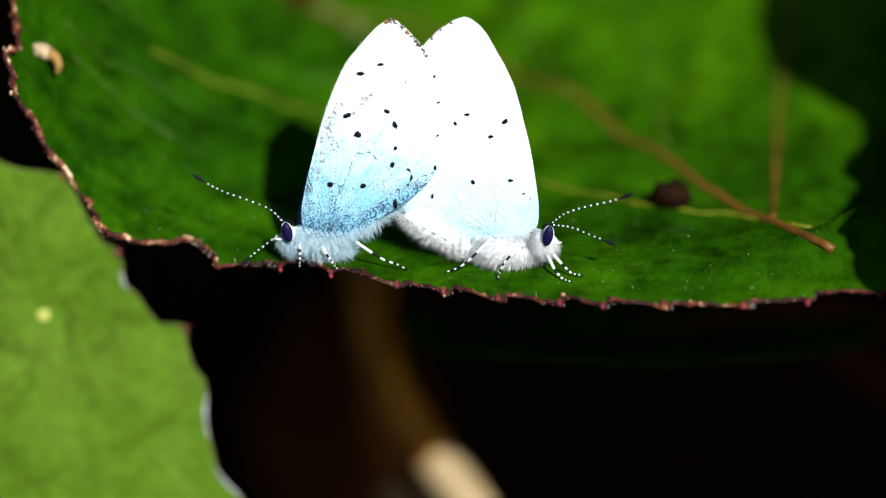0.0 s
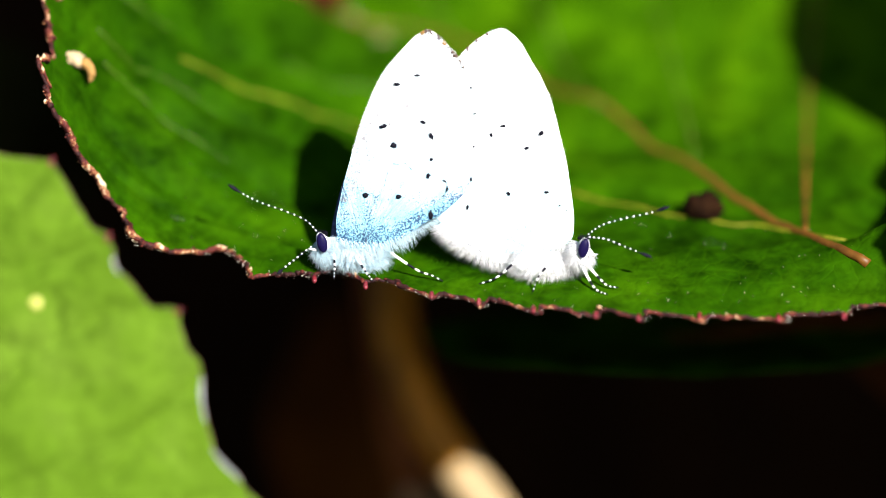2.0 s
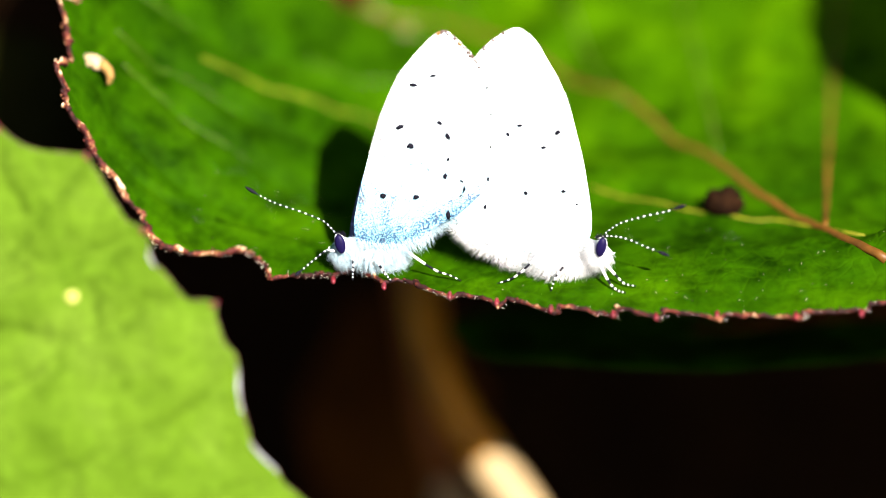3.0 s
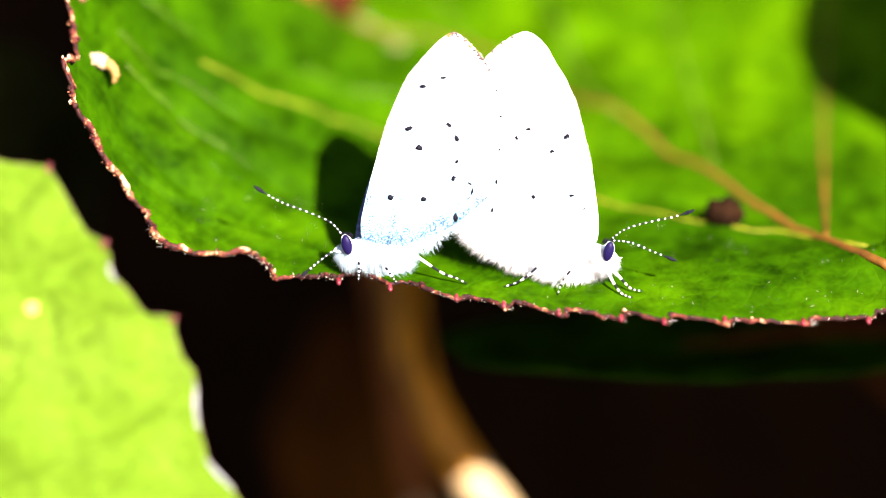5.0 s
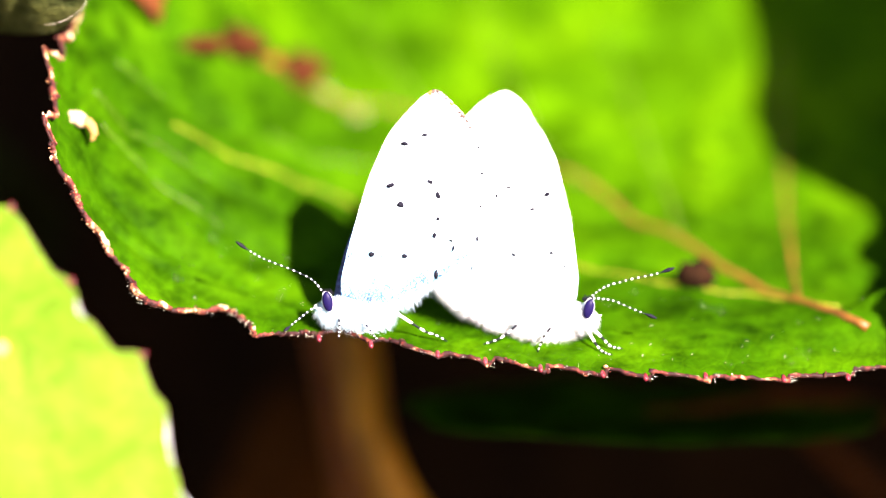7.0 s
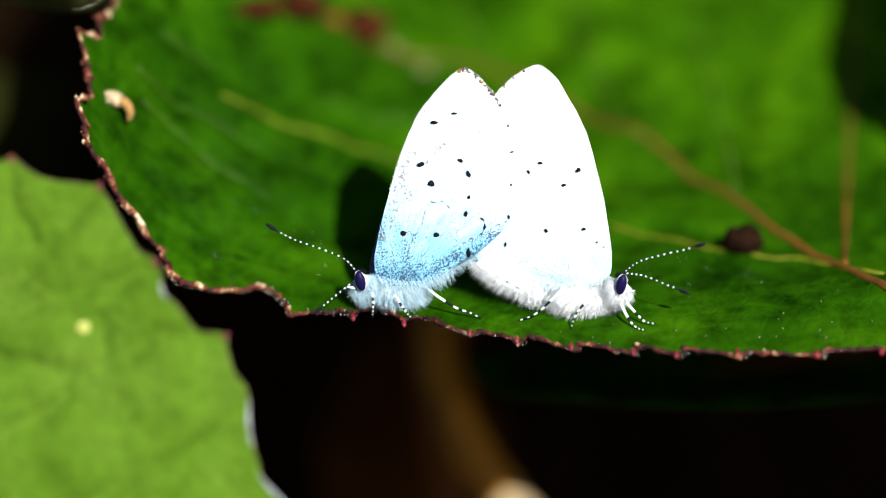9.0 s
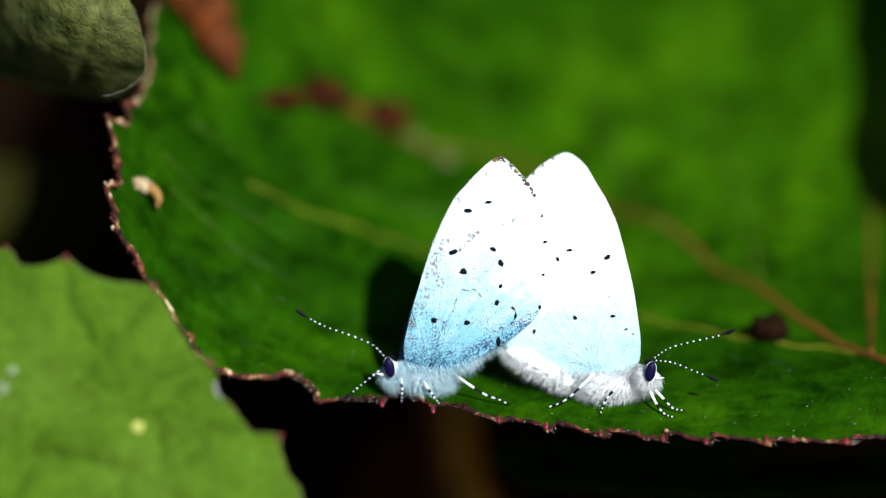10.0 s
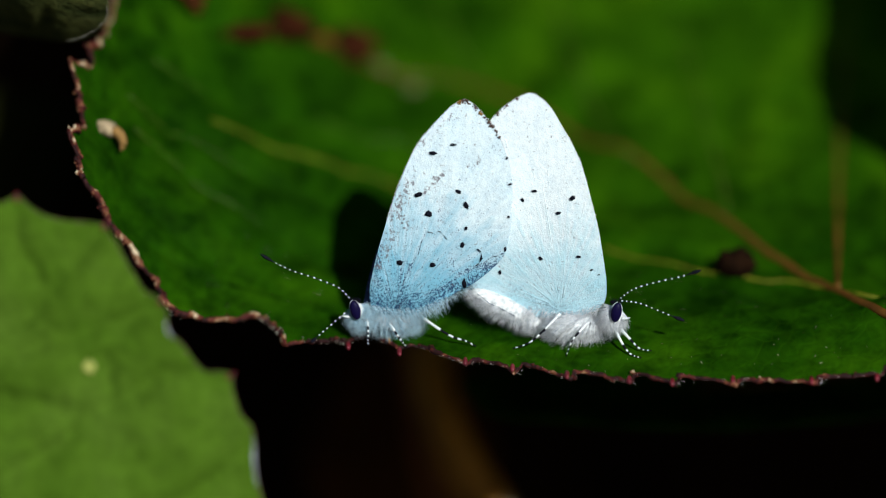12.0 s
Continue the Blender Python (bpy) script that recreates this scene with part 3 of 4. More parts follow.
lump("dropping", 16.35, 4.3, (1.4, 1.15, 1.1), DEBRIS, "dark brown lumpy dropping lying on the leaf", "dropping", 0.3, 2.0)


def build_husk():
    """A pale cap with a curled brown tail."""
    husk = new("husk")
    tagged(husk, "cream husk with a curled tan tail, stuck to the leaf", "husk")
    p = on_leaf(-26.75, 14.5)
    p.z = full_height(p.x, p.y)
    husk.matrix_basis = Matrix.Translation(p * MM)
    bm = bmesh.new()
    blob(bm, (0, -0.2, 0.45), (0.8, 0.5, 0.52), 0.35, 3.0, Matrix.Rotation(radians(24), 3, "Y"))
    part("cap", bm, DEBRIS_TAN, husk)
    bm = bmesh.new()
    tube(bm, smooth_line([(0.45, -0.3, 0.4), (0.95, -0.5, 0.0), (1.15, -0.7, -0.55), (0.95, -0.8, -1.0)], 12), [0.3, 0.36, 0.38, 0.37, 0.35, 0.33, 0.31, 0.29, 0.27, 0.25, 0.2, 0.14, 0.07], 8)
    part("tail", bm, HUSK_TAIL, husk, "tan tail")


build_husk()
lump("seed_head", -15.0, 21.3, (1.7, 1.2, 1.1), DEBRIS_RED, "withered dark red-brown seed head on the leaf", "seed head", 0.7, 6.0)
lump("seed_head", -10.6, 19.6, (1.5, 1.2, 1.4), DEBRIS_RED, "withered dark red-brown seed head on the leaf", "seed head", 0.5, 7.0)
lump("seed_head", -18.0, 20.9, (1.9, 0.9, 0.6), DEBRIS_RED, "flattened withered red-brown seed head on the leaf", "seed head", 0.8, 8.0)
lump("petal", -12.5, 20.5, (0.5, 0.4, 0.4), SCRAP, "small orange dried petal on the leaf", "petal", 0.5, 9.0)
lump("husk", -8.7, 18.8, (0.5, 0.4, 0.4), HUSK_DULL, "pale cream husk beside the midrib", "husk", 0.5, 10.0)
lump("husk", -6.4, 17.2, (0.7, 0.35, 0.3), HUSK_DULL, "long pale husk beside the midrib", "husk", 0.5, 11.0)


def build_scrap():
    """A torn strip of dead leaf that lies curled on the blade."""
    bm = bmesh.new()
    rows = []
    for i in range(25):
        f = i / 24
        x, h = -25.3 + 4.4 * f, 31.0 - 8.9 * f
        half = 2.3 * (1 - f) ** 0.6 + 0.25 + 0.5 * noise.noise(Vector((f * 7, 4, 0)))
        row = []
        for k in range(9):
            a = (k / 8 - 0.5) * 2
            p = on_leaf(x + a * half, h + 0.25 * a)
            lift = 0.5 + 0.9 * a * a + 0.5 * noise.noise(Vector((f * 5, a * 2, 1)))
            row.append(bm.verts.new(p + Vector((0, -0.4, 0.9)) * lift))
        rows.append(row)
    for a, c in zip(rows, rows[1:]):
        for k in range(8):
            bm.faces.new((a[k], c[k], c[k + 1], a[k + 1]))
    bmesh.ops.solidify(bm, geom=bm.faces[:], thickness=0.15)
    tagged(finish("dead_leaf", bm, SCRAP), "curled orange-brown strip of dead leaf on the blade", "dead leaf")


build_scrap()


def build_curled_leaf():
    """A folded grey-green lobe beside the leaf's margin."""
    leaf = new("curled_leaf")
    tagged(leaf, "grey-green hairy leaf lobe, curled over beside the broad leaf", "leaf")
    edge = [(-26.3, 24.2), (-27.1, 26.8), (-28.7, 28.8), (-30.6, 29.7), (-33.5, 30.2), (-37, 30), (-40, 27), (-39, 24), (-36, 22), (-33, 21.2), (-30.5, 20.8), (-28.2, 21.0), (-26.5, 22.2)]
    line = smooth_line([Vector((*p, 0)) for p in edge + edge[:1]], 160)[:-1]
    bm = fan_sheet([(p.x, p.y) for p in line], (-32, 25.5), 24, lambda x, h: 0.0, 0.2)
    for v in bm.verts:
        x, h, side = v.co
        round_off = 0.085 * ((x + 28.5) ** 2) * (1 if x < -28.5 else 0.3) + 0.2 * max(0.0, 26.5 - h) ** 2 + 0.02 * max(0.0, h - 27) ** 2 + 0.35 * math.exp(-((x + 30 - 0.4 * (h - 25)) / 0.5) ** 2)
        v.co = at(x, h, 4.0 + round_off - side + 0.25 * noise.noise(Vector((x / 2, h / 2, 3))))
    bmesh.ops.recalc_face_normals(bm, faces=bm.faces)
    part("blade", bm, LEAF_GREY, leaf)
    rng = random.Random(8)
    roots = []
    for p in line[:60] + line[-30:]:
        for _ in range(1):
            roots.append((at(p.x, p.y, 4.2), Vector((p.x + 31, -0.5, p.y - 25))))
    bm = bmesh.new()
    hairs(bm, roots, 0.28, 0.008, rng, 0.8)
    tagged(part("margin_hair", bm, HAIR, leaf, "short pale hairs"), kind="stuff")


build_curled_leaf()


def build_shading_leaf():
    """A toothed leaf higher up, whose shade falls on the broad leaf."""
    leaf = new("overhanging_leaf")
    tagged(leaf, "green toothed leaf overhanging the broad leaf, casting its shade", "leaf")
    edge = [(22.9, 36), (22.8, 27), (22.8, 20), (22.7, 16.2), (23.6, 13.8), (26.4, 12.2), (29.0, 10.8), (29.5, 8.9), (28.2, 7.2), (29.2, 5.4), (29.3, 3.2), (27, 1.8), (28.4, 0.3), (31, -2.5)]
    back = 48.0
    line = [on_leaf(*p) - SUN_WAY * back for p in edge]
    line += [line[-1] + Vector((14, -8, -22)), line[-1] + Vector((46, 0, -16)), line[0] + Vector((52, 10, 14)), line[0] + Vector((16, 8, 16))]
    loop = smooth_line(line + line[:1], 140)[:-1]
    mid = sum(loop, Vector()) / len(loop)
    bm = bmesh.new()
    rings = []
    for r in range(1, 9):
        f = r / 8
        rings.append([])
        for i, p in enumerate(loop):
            q = mid + (p - mid) * f
            tooth = 1 + (0.012 * math.sin(i * 0.9) if r == 8 else 0)
            q = mid + (q - mid) * tooth
            rings[-1].append(bm.verts.new(q + Vector((0, 0.3, 1)) * noise.noise(q / 8) * 0.8))
    c = bm.verts.new(mid)
    n = len(loop)
    for k in range(n):
        j = (k + 1) % n
        bm.faces.new((c, rings[0][k], rings[0][j]))
        for a, d in zip(rings, rings[1:]):
            bm.faces.new((a[k], d[k], d[j], a[j]))
    bmesh.ops.recalc_face_normals(bm, faces=bm.faces)
    bmesh.ops.solidify(bm, geom=bm.faces[:], thickness=0.2)
    part("blade", bm, LEAF, leaf)
    bm = bmesh.new()
    tube(bm, smooth_line([mid, mid + Vector((20, 4, -12)), mid + Vector((45, 25, -70)), mid + Vector((50, 40, -140))], 24), 1.0, 8)
    part("stalk", bm, STEM_RED, leaf)


build_shading_leaf()


# ---- the pale leaf in front ----
FRONT_Y = -12.5
FRONT_ORIGIN = at(-29.38 * 0.981, -1.37 * 0.981, FRONT_Y)


def build_front_leaf():
    """Local axes: x across, y up the blade; it stands nearly upright."""
    leaf = new("front_leaf")
    tagged(leaf, "pale yellow-green wrinkled toothed leaf swaying in front", "leaf")
    edge = [(0.98, 9.75), (1.59, 8.72), (2.32, 7.5), (3.09, 6.17), (3.74, 5.22), (4.66, 4.66), (5.19, 3.78), (5.39, 2.49), (6.15, 1.77), (6.92, 0.71), (7.76, -0.12), (9.45, -0.42), (9.7, -1.59), (10.2, -3.03), (10.96, -3.98), (11.16, -5.3), (11.17, -6.82), (11.63, -8.52), (11.79, -9.46), (12.47, -10.6), (13.42, -11.54), (14.07, -12.55),
            (15.8, -14.2), (17.5, -17), (17, -24), (8, -32), (-8, -33), (-22, -24), (-26, -8), (-22, 6), (-16, 11.2), (-11.5, 11.3), (-9.0, 12.2), (-8.0, 11.0), (-6.24, 11.0), (-4.92, 11.6), (-3.96, 10.83), (-2.44, 10.11), (-1.11, 9.89)]
    line = smooth_line([Vector((0.985 * x - 0.05, 0.985 * y - 0.05, 0)) for x, y in edge + edge[:1]], 380)[:-1]
    out = []
    for i, p in enumerate(line):
        d = Vector((p.x + 6, p.y + 10, 0)).normalized()
        w = 0.12 * noise.noise(Vector((p.x, p.y, 0.3)))
        out.append((p.x + d.x * w, p.y + d.y * w))

    veins = [[(-12, -14), (-9, -4), (-6.9, -0.5), (-3.5, 4.1), (-0.5, 7.6), (0.98, 9.5)], [(-2.8, 4.9), (-4.9, 8.3), (-5.1, 11.2)], [(-11, -10), (-6.9, -2), (0, -3.4), (4.9, -0.4), (9.0, -0.8)], [(-11.6, -13), (-1.9, -12.5), (3.8, -9.5), (6.4, -8.7), (11.3, -4.9)],
             [(6.8, -8.7), (5.3, -11.4)], [(1.0, 0.4), (1.5, -2.7)], [(-6, 0.6), (1.8, 3.0), (4.8, 4.2)], [(-12, -15), (-16, -6), (-17, 2), (-16, 10)], [(-9.5, -5), (-11, 2), (-10.5, 10.5)], [(-12, -18), (0, -19), (7, -15), (13.5, -12)], [(-7.5, -8), (-4, -6.5), (0, -3.6)], [(-11, -24), (0, -26), (10, -22)]]
    segs = []
    for v in veins:
        pts = smooth_line([Vector((*p, 0)) for p in v], 8)
        segs += [(p.x, p.y, q.x - p.x, q.y - p.y) for p, q in zip(pts, pts[1:])]
    segs = np.array(segs)

    def crease(x, y):
        u = np.clip(((x - segs[:, 0]) * segs[:, 2] + (y - segs[:, 1]) * segs[:, 3]) / (segs[:, 2] ** 2 + segs[:, 3] ** 2), 0, 1)
        d2 = (x - segs[:, 0] - u * segs[:, 2]) ** 2 + (y - segs[:, 1] - u * segs[:, 3]) ** 2
        return float(np.exp(-d2.min() / 0.55))

    def height(x, y):
        return (-0.50 * crease(x, y) + 0.5 * noise.noise(Vector((x / 4.0, y / 4.0, 9.0))) + 0.15 * noise.noise(Vector((x / 1.9, y / 1.9, 4.0)))
                - 0.004 * ((x + 6) ** 2 + 0.5 * (y + 10) ** 2))

    blade = part("blade", fan_sheet(out, (-6, -10), 74, height, 0.2), LEAF_PALE, leaf)
    for x, y, s in ((-9.1, 2.6, 0.5), (-8.4, 3.7, 0.35), (-9.8, 1.4, 0.3)):
        bm = bmesh.new()
        blob(bm, (x, y, height(x, y)), (s, s * 0.8, 0.1), 0.7, x)
        part("scar", bm, SCAR, leaf, "small pale dry scar")
    bm = bmesh.new()
    rim = [Vector((x, y, height(x, y) - 0.1)) for x, y in out]
    tube(bm, rim + rim[:1], [0.05 + 0.05 * noise.noise(Vector((k * 0.2, 5, 0))) for k in range(len(rim) + 1)], 6)
    part("margin", bm, EDGE_DARK, leaf, "thin brown-red leaf margin")
    for x, y in ((1.1, 9.9), (9.75, -0.3), (-4.9, 11.75), (-9.0, 12.4), (5.0, 4.75)):
        d = Vector((x + 6, y + 10, 0)).normalized()
        p = Vector((x, y, height(x, y)))
        bm = bmesh.new()
        tube(bm, smooth_line([p - d * 0.8, p - d * 0.5, p - d * 0.12], 5), [0.08, 0.14, 0.15, 0.14, 0.10, 0.04], 7)
        part("tooth", bm, TOOTH, leaf)
    for lo, hi, wide in ((-7.9, -4.6, 0.08), (-11.9, -9.6, 0.11), (1.9, 3.2, 0.04)):
        strip = [p for p in rim if lo < p.y < hi and p.x > 3]
        bm = bmesh.new()
        tube(bm, [p + Vector((-0.05, 0, 0.12)) for p in strip], [0.03 + wide * math.sin(math.pi * k / (len(strip) - 1)) * (0.8 + 0.3 * math.sin(k * 1.7)) for k in range(len(strip))], 6)
        part("rolled_edge", bm, EDGE_PALE, leaf, "pale dry rolled edge")
    bm = bmesh.new()
    blob(bm, (0, 0, height(0, 0) + 0.1), (0.42, 0.42, 0.25), 0.2, 1.0)
    part("egg", bm, DROP, leaf, "tiny pale yellow egg")
    return leaf


front_leaf = build_front_leaf()


# ---- a lower leaf in the shade ----
def build_lower_leaf():
    leaf = new("lower_leaf")
    tagged(leaf, "dark green leaf in deep shade below the broad leaf", "leaf")
    loop = []
    for k in range(90):
        a = 2 * math.pi * k / 90
        r = 1 + 0.03 * math.sin(9 * a) + 0.04 * noise.noise(Vector((math.cos(a) * 2, math.sin(a) * 2, 5)))
        loop.append((14 + 17 * r * math.cos(a), 16 + 8.5 * r * math.sin(a)))
    part("blade", fan_sheet(loop, (14, 16), 14, lambda x, y: -8.6 + 0.06 * (y - 14) + 0.5 * noise.noise(Vector((x / 6, y / 6, 1))), 0.2), LEAF, leaf)
    bm = bmesh.new()
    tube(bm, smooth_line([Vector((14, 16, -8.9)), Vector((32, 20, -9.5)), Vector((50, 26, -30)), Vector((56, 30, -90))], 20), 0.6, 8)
    part("stalk", bm, STEM_SHADED, leaf)


build_lower_leaf()


def build_backdrop_leaf(x0, h0, wide, tall, back, material, label, seed):
    """A leaf added well behind the broad leaf, in a colour darkened for shade."""
    leaf = new("backdrop_leaf")
    tagged(leaf, label, "leaf")
    loop = []
    for k in range(80):
        a = 2 * math.pi * k / 80
        r = 1 + 0.05 * math.sin(7 * a) + 0.10 * noise.noise(Vector((math.cos(a) * 2, math.sin(a) * 2, seed)))
        loop.append((x0 + wide * r * math.cos(a), h0 + tall * r * math.sin(a)))
    bm = fan_sheet(loop, (x0, h0), 16, lambda x, h: 0.0, 0.2)
    for v in bm.verts:
        x, h, side = v.co
        v.co = at(x, h, back + 0.35 * (x - x0) - side + 1.2 * noise.noise(Vector((x / 5, h / 5, seed))))
    bmesh.ops.recalc_face_normals(bm, faces=bm.faces)
    part("blade", bm, material, leaf)
    bm = bmesh.new()
    tube(bm, smooth_line([at(x0, h0 - tall * 0.8, back + 0.5), at(x0 - 1, h0 - tall - 4, back + 2), at(x0 + 2, h0 - tall - 25, back + 4), at(x0 + 4, h0 - tall - 70, back + 6)], 20), 0.6, 8)
    part("stalk", bm, STEM_SHADED, leaf)


# the first is a leaf with shade painted in, the second an added haze-filler
build_backdrop_leaf(-38, 8, 11, 10, 34, LEAF_SHADED, "olive-brown leaf hanging behind, shade put into its dull colour", 9.0)
build_backdrop_leaf(-8.5, -13, 6.5, 12, 42, HAZE_BROWN, "added dark brown leaf standing in for the brown haze behind the stems", 4.0)


# ---- stems below ----
def stem(points, r0, r1, material, label, lower=None, cut=0):
    line = smooth_line([at(*p) for p in points], 40)
    size = [r0 + (r1 - r0) * k / 40 for k in range(41)]
    if lower is None:
        bm = bmesh.new()
        tube(bm, line, size, 14)
        return tagged(finish("stem", bm, material), label, "stem")
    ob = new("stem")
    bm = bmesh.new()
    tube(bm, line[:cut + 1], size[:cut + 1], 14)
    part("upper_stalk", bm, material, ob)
    # below the cut, where sun reaches the stem, the colour itself turns brighter
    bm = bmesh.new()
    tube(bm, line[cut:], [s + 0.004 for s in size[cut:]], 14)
    part("lower_stalk", bm, lower, ob, "lower stalk, sunlight painted in as pale tan")
    return tagged(ob, label, "stem")


stem([(-6.4, 8, 36), (-5.6, -1, 28.5), (-4.8, -6, 25), (-3.2, -10, 23.3), (-0.5, -14.0, 22), (2.8, -19, 21), (12.4, -36, 19), (27, -66, 17)], 1.45, 1.75, STEM, "olive-brown leaning plant stem, sunlight painted on its pale lower part", STEM_SUNLIT, 22)
stem([(-8, 4, 40), (-6.8, -3, 36), (-5.9, -9, 33.5), (-4.6, -15, 32), (-3.2, -20, 31), (2, -38, 25), (8, -66, 20)], 0.9, 1.1, STEM_RED, "thin reddish-brown plant stem, sunlight painted on its pale lower part", STEM_SUNLIT, 21)
stem([(22, 4, 33), (26.5, -3.4, 31), (30, -6.8, 31), (38, -14, 32), (60, -40, 34)], 0.7, 0.8, STEM_SHADED, "thin reddish-brown plant stem, deep shade put into its colour")


# ---- the butterflies ----
def wing(name, outline, y_of, thick, material, parent, label=""):
    """A thin cupped wing: outline in across and up."""
    line = smooth_line([Vector((*p, 0)) for p in outline + outline[:1]], 120)[:-1]
    cx = sum(p.x for p in line) / len(line)
    cy = sum(p.y for p in line) / len(line)
    bm = fan_sheet([(p.x, p.y) for p in line], (cx, cy), 14, lambda x, h: 0.0, thick)
    for v in bm.verts:
        x, h, side = v.co.x, v.co.y, v.co.z
        ripple = 0.05 * noise.noise(Vector((x * 0.5, h * 0.5, 1)))
        v.co = at(x, h, y_of(x, h) - side + ripple)
    bmesh.ops.recalc_face_normals(bm, faces=bm.faces)
    return part(name, bm, material, parent, label)


def spots(places, y_of, parent):
    for x, h, w, t, turn in places:
        bm = bmesh.new()
        blob(bm, (0, 0, 0), (w * 0.78, 0.03, t * 0.8), 0.9, x * 3.1 + h, None, 3, 2.6)
        p = at(x, h, y_of(x, h) - 0.03)
        m = Matrix.Translation(p) @ Matrix.Rotation(radians(-turn), 4, "Y")
        for v in bm.verts:
            v.co = m @ v.co
        part("spot", bm, BLACK, parent)


def mark(points, r, y_of, material, parent):
    """A thin curved line on a wing."""
    bm = bmesh.new()
    tube(bm, smooth_line([at(x, h, y_of(x, h)) for x, h in points], 12), [r * (0.6 + 0.5 * math.sin(k * 1.3)) for k in range(13)], 5, 0.5)
    part("mark", bm, material, parent)


def antenna(points, parent, rng):
    line = smooth_line([at(*p) for p in points], 60)
    long = sum((q - p).length for p, q in zip(line, line[1:]))
    bm = bmesh.new()
    tube(bm, line[:53], 0.032, 6)
    shaft = part("antenna", bm, BLACK, parent, "black antenna with white rings")
    bm = bmesh.new()
    tube(bm, line[49:], [0.04, 0.055, 0.075, 0.10, 0.115, 0.125, 0.13, 0.125, 0.11, 0.09, 0.06, 0.03], 8)
    part("club", bm, BLACK, shaft)
    count = max(4, int(long * 0.82 / 0.37))
    for k in range(count):
        s = 2 + 48 * k / count
        i = int(s)
        p = line[i].lerp(line[i + 1], s - i)
        d = (line[i + 1] - line[i]).normalized()
        bm = bmesh.new()
        w = rng.uniform(0.7, 1.2)
        tube(bm, [p - d * 0.065 * w, p - d * 0.03 * w, p + d * 0.03 * w, p + d * 0.065 * w], [0.034, 0.062, 0.062, 0.034], 6)
        part("ring", bm, WHITE, shaft)


def leg(points, parent):
    line = smooth_line([at(*p) for p in points], 24)
    size = [0.095 - 0.058 * k / 24 for k in range(25)]
    bm = bmesh.new()
    tube(bm, line, size, 7)
    shaft = part("leg", bm, BLACK, parent, "black leg with white bands")
    bm = bmesh.new()
    tube(bm, line[:8], [s + 0.02 for s in size[:8]], 7)
    part("thigh", bm, WHITE, shaft, "white scaled thigh")
    for a, b in ((10, 12), (14, 16), (18, 19), (21, 22)):
        bm = bmesh.new()
        tube(bm, line[a:b + 1], [size[k] + (0.012 if a < k < b else 0.007) for k in range(a, b + 1)], 7)
        part("band", bm, WHITE, shaft)


def fur(bodies, count, parent, rng, length, bare, face, veil):
    roots = []
    for centre, size, turn in bodies:
        for _ in range(count):
            d = Vector((rng.gauss(0, 1), rng.gauss(0, 1), rng.gauss(0, 1))).normalized()
            if d.y > 0.35 or (size[0] > 2.15 and d.z > 0.1):
                continue
            p = Vector(centre) + turn @ Vector((d.x * size[0], d.y * size[1], d.z * size[2])) * 0.97
            off = p - bare
            if (off.x / 0.37) ** 2 + (off.z / 0.71) ** 2 < 1:
                continue
            tuft = 0.4 * noise.noise_vector(p * 1.1)
            roots.append((p, turn @ d * 1.1 + Vector((-0.6 * face, 0, -0.85)) + tuft))
    for p, q in zip(veil, veil[1:]):
        for _ in range(int(70 * (q - p).length)):
            c = p.lerp(q, rng.random()) + Vector((0, rng.uniform(-0.1, 0.1), rng.uniform(-0.35, 0.3)))
            roots.append((c, Vector((-0.45 * face, -0.25, -1)) + 0.5 * noise.noise_vector(c * 1.3)))
    bm = bmesh.new()
    hairs(bm, roots, length, 0.013, rng, 0.16)
    tagged(part("fur", bm, FUR_BLUE if face < 0 else FUR, parent, "long silky blue-white hair" if face < 0 else "long silky white hair"), kind="stuff")


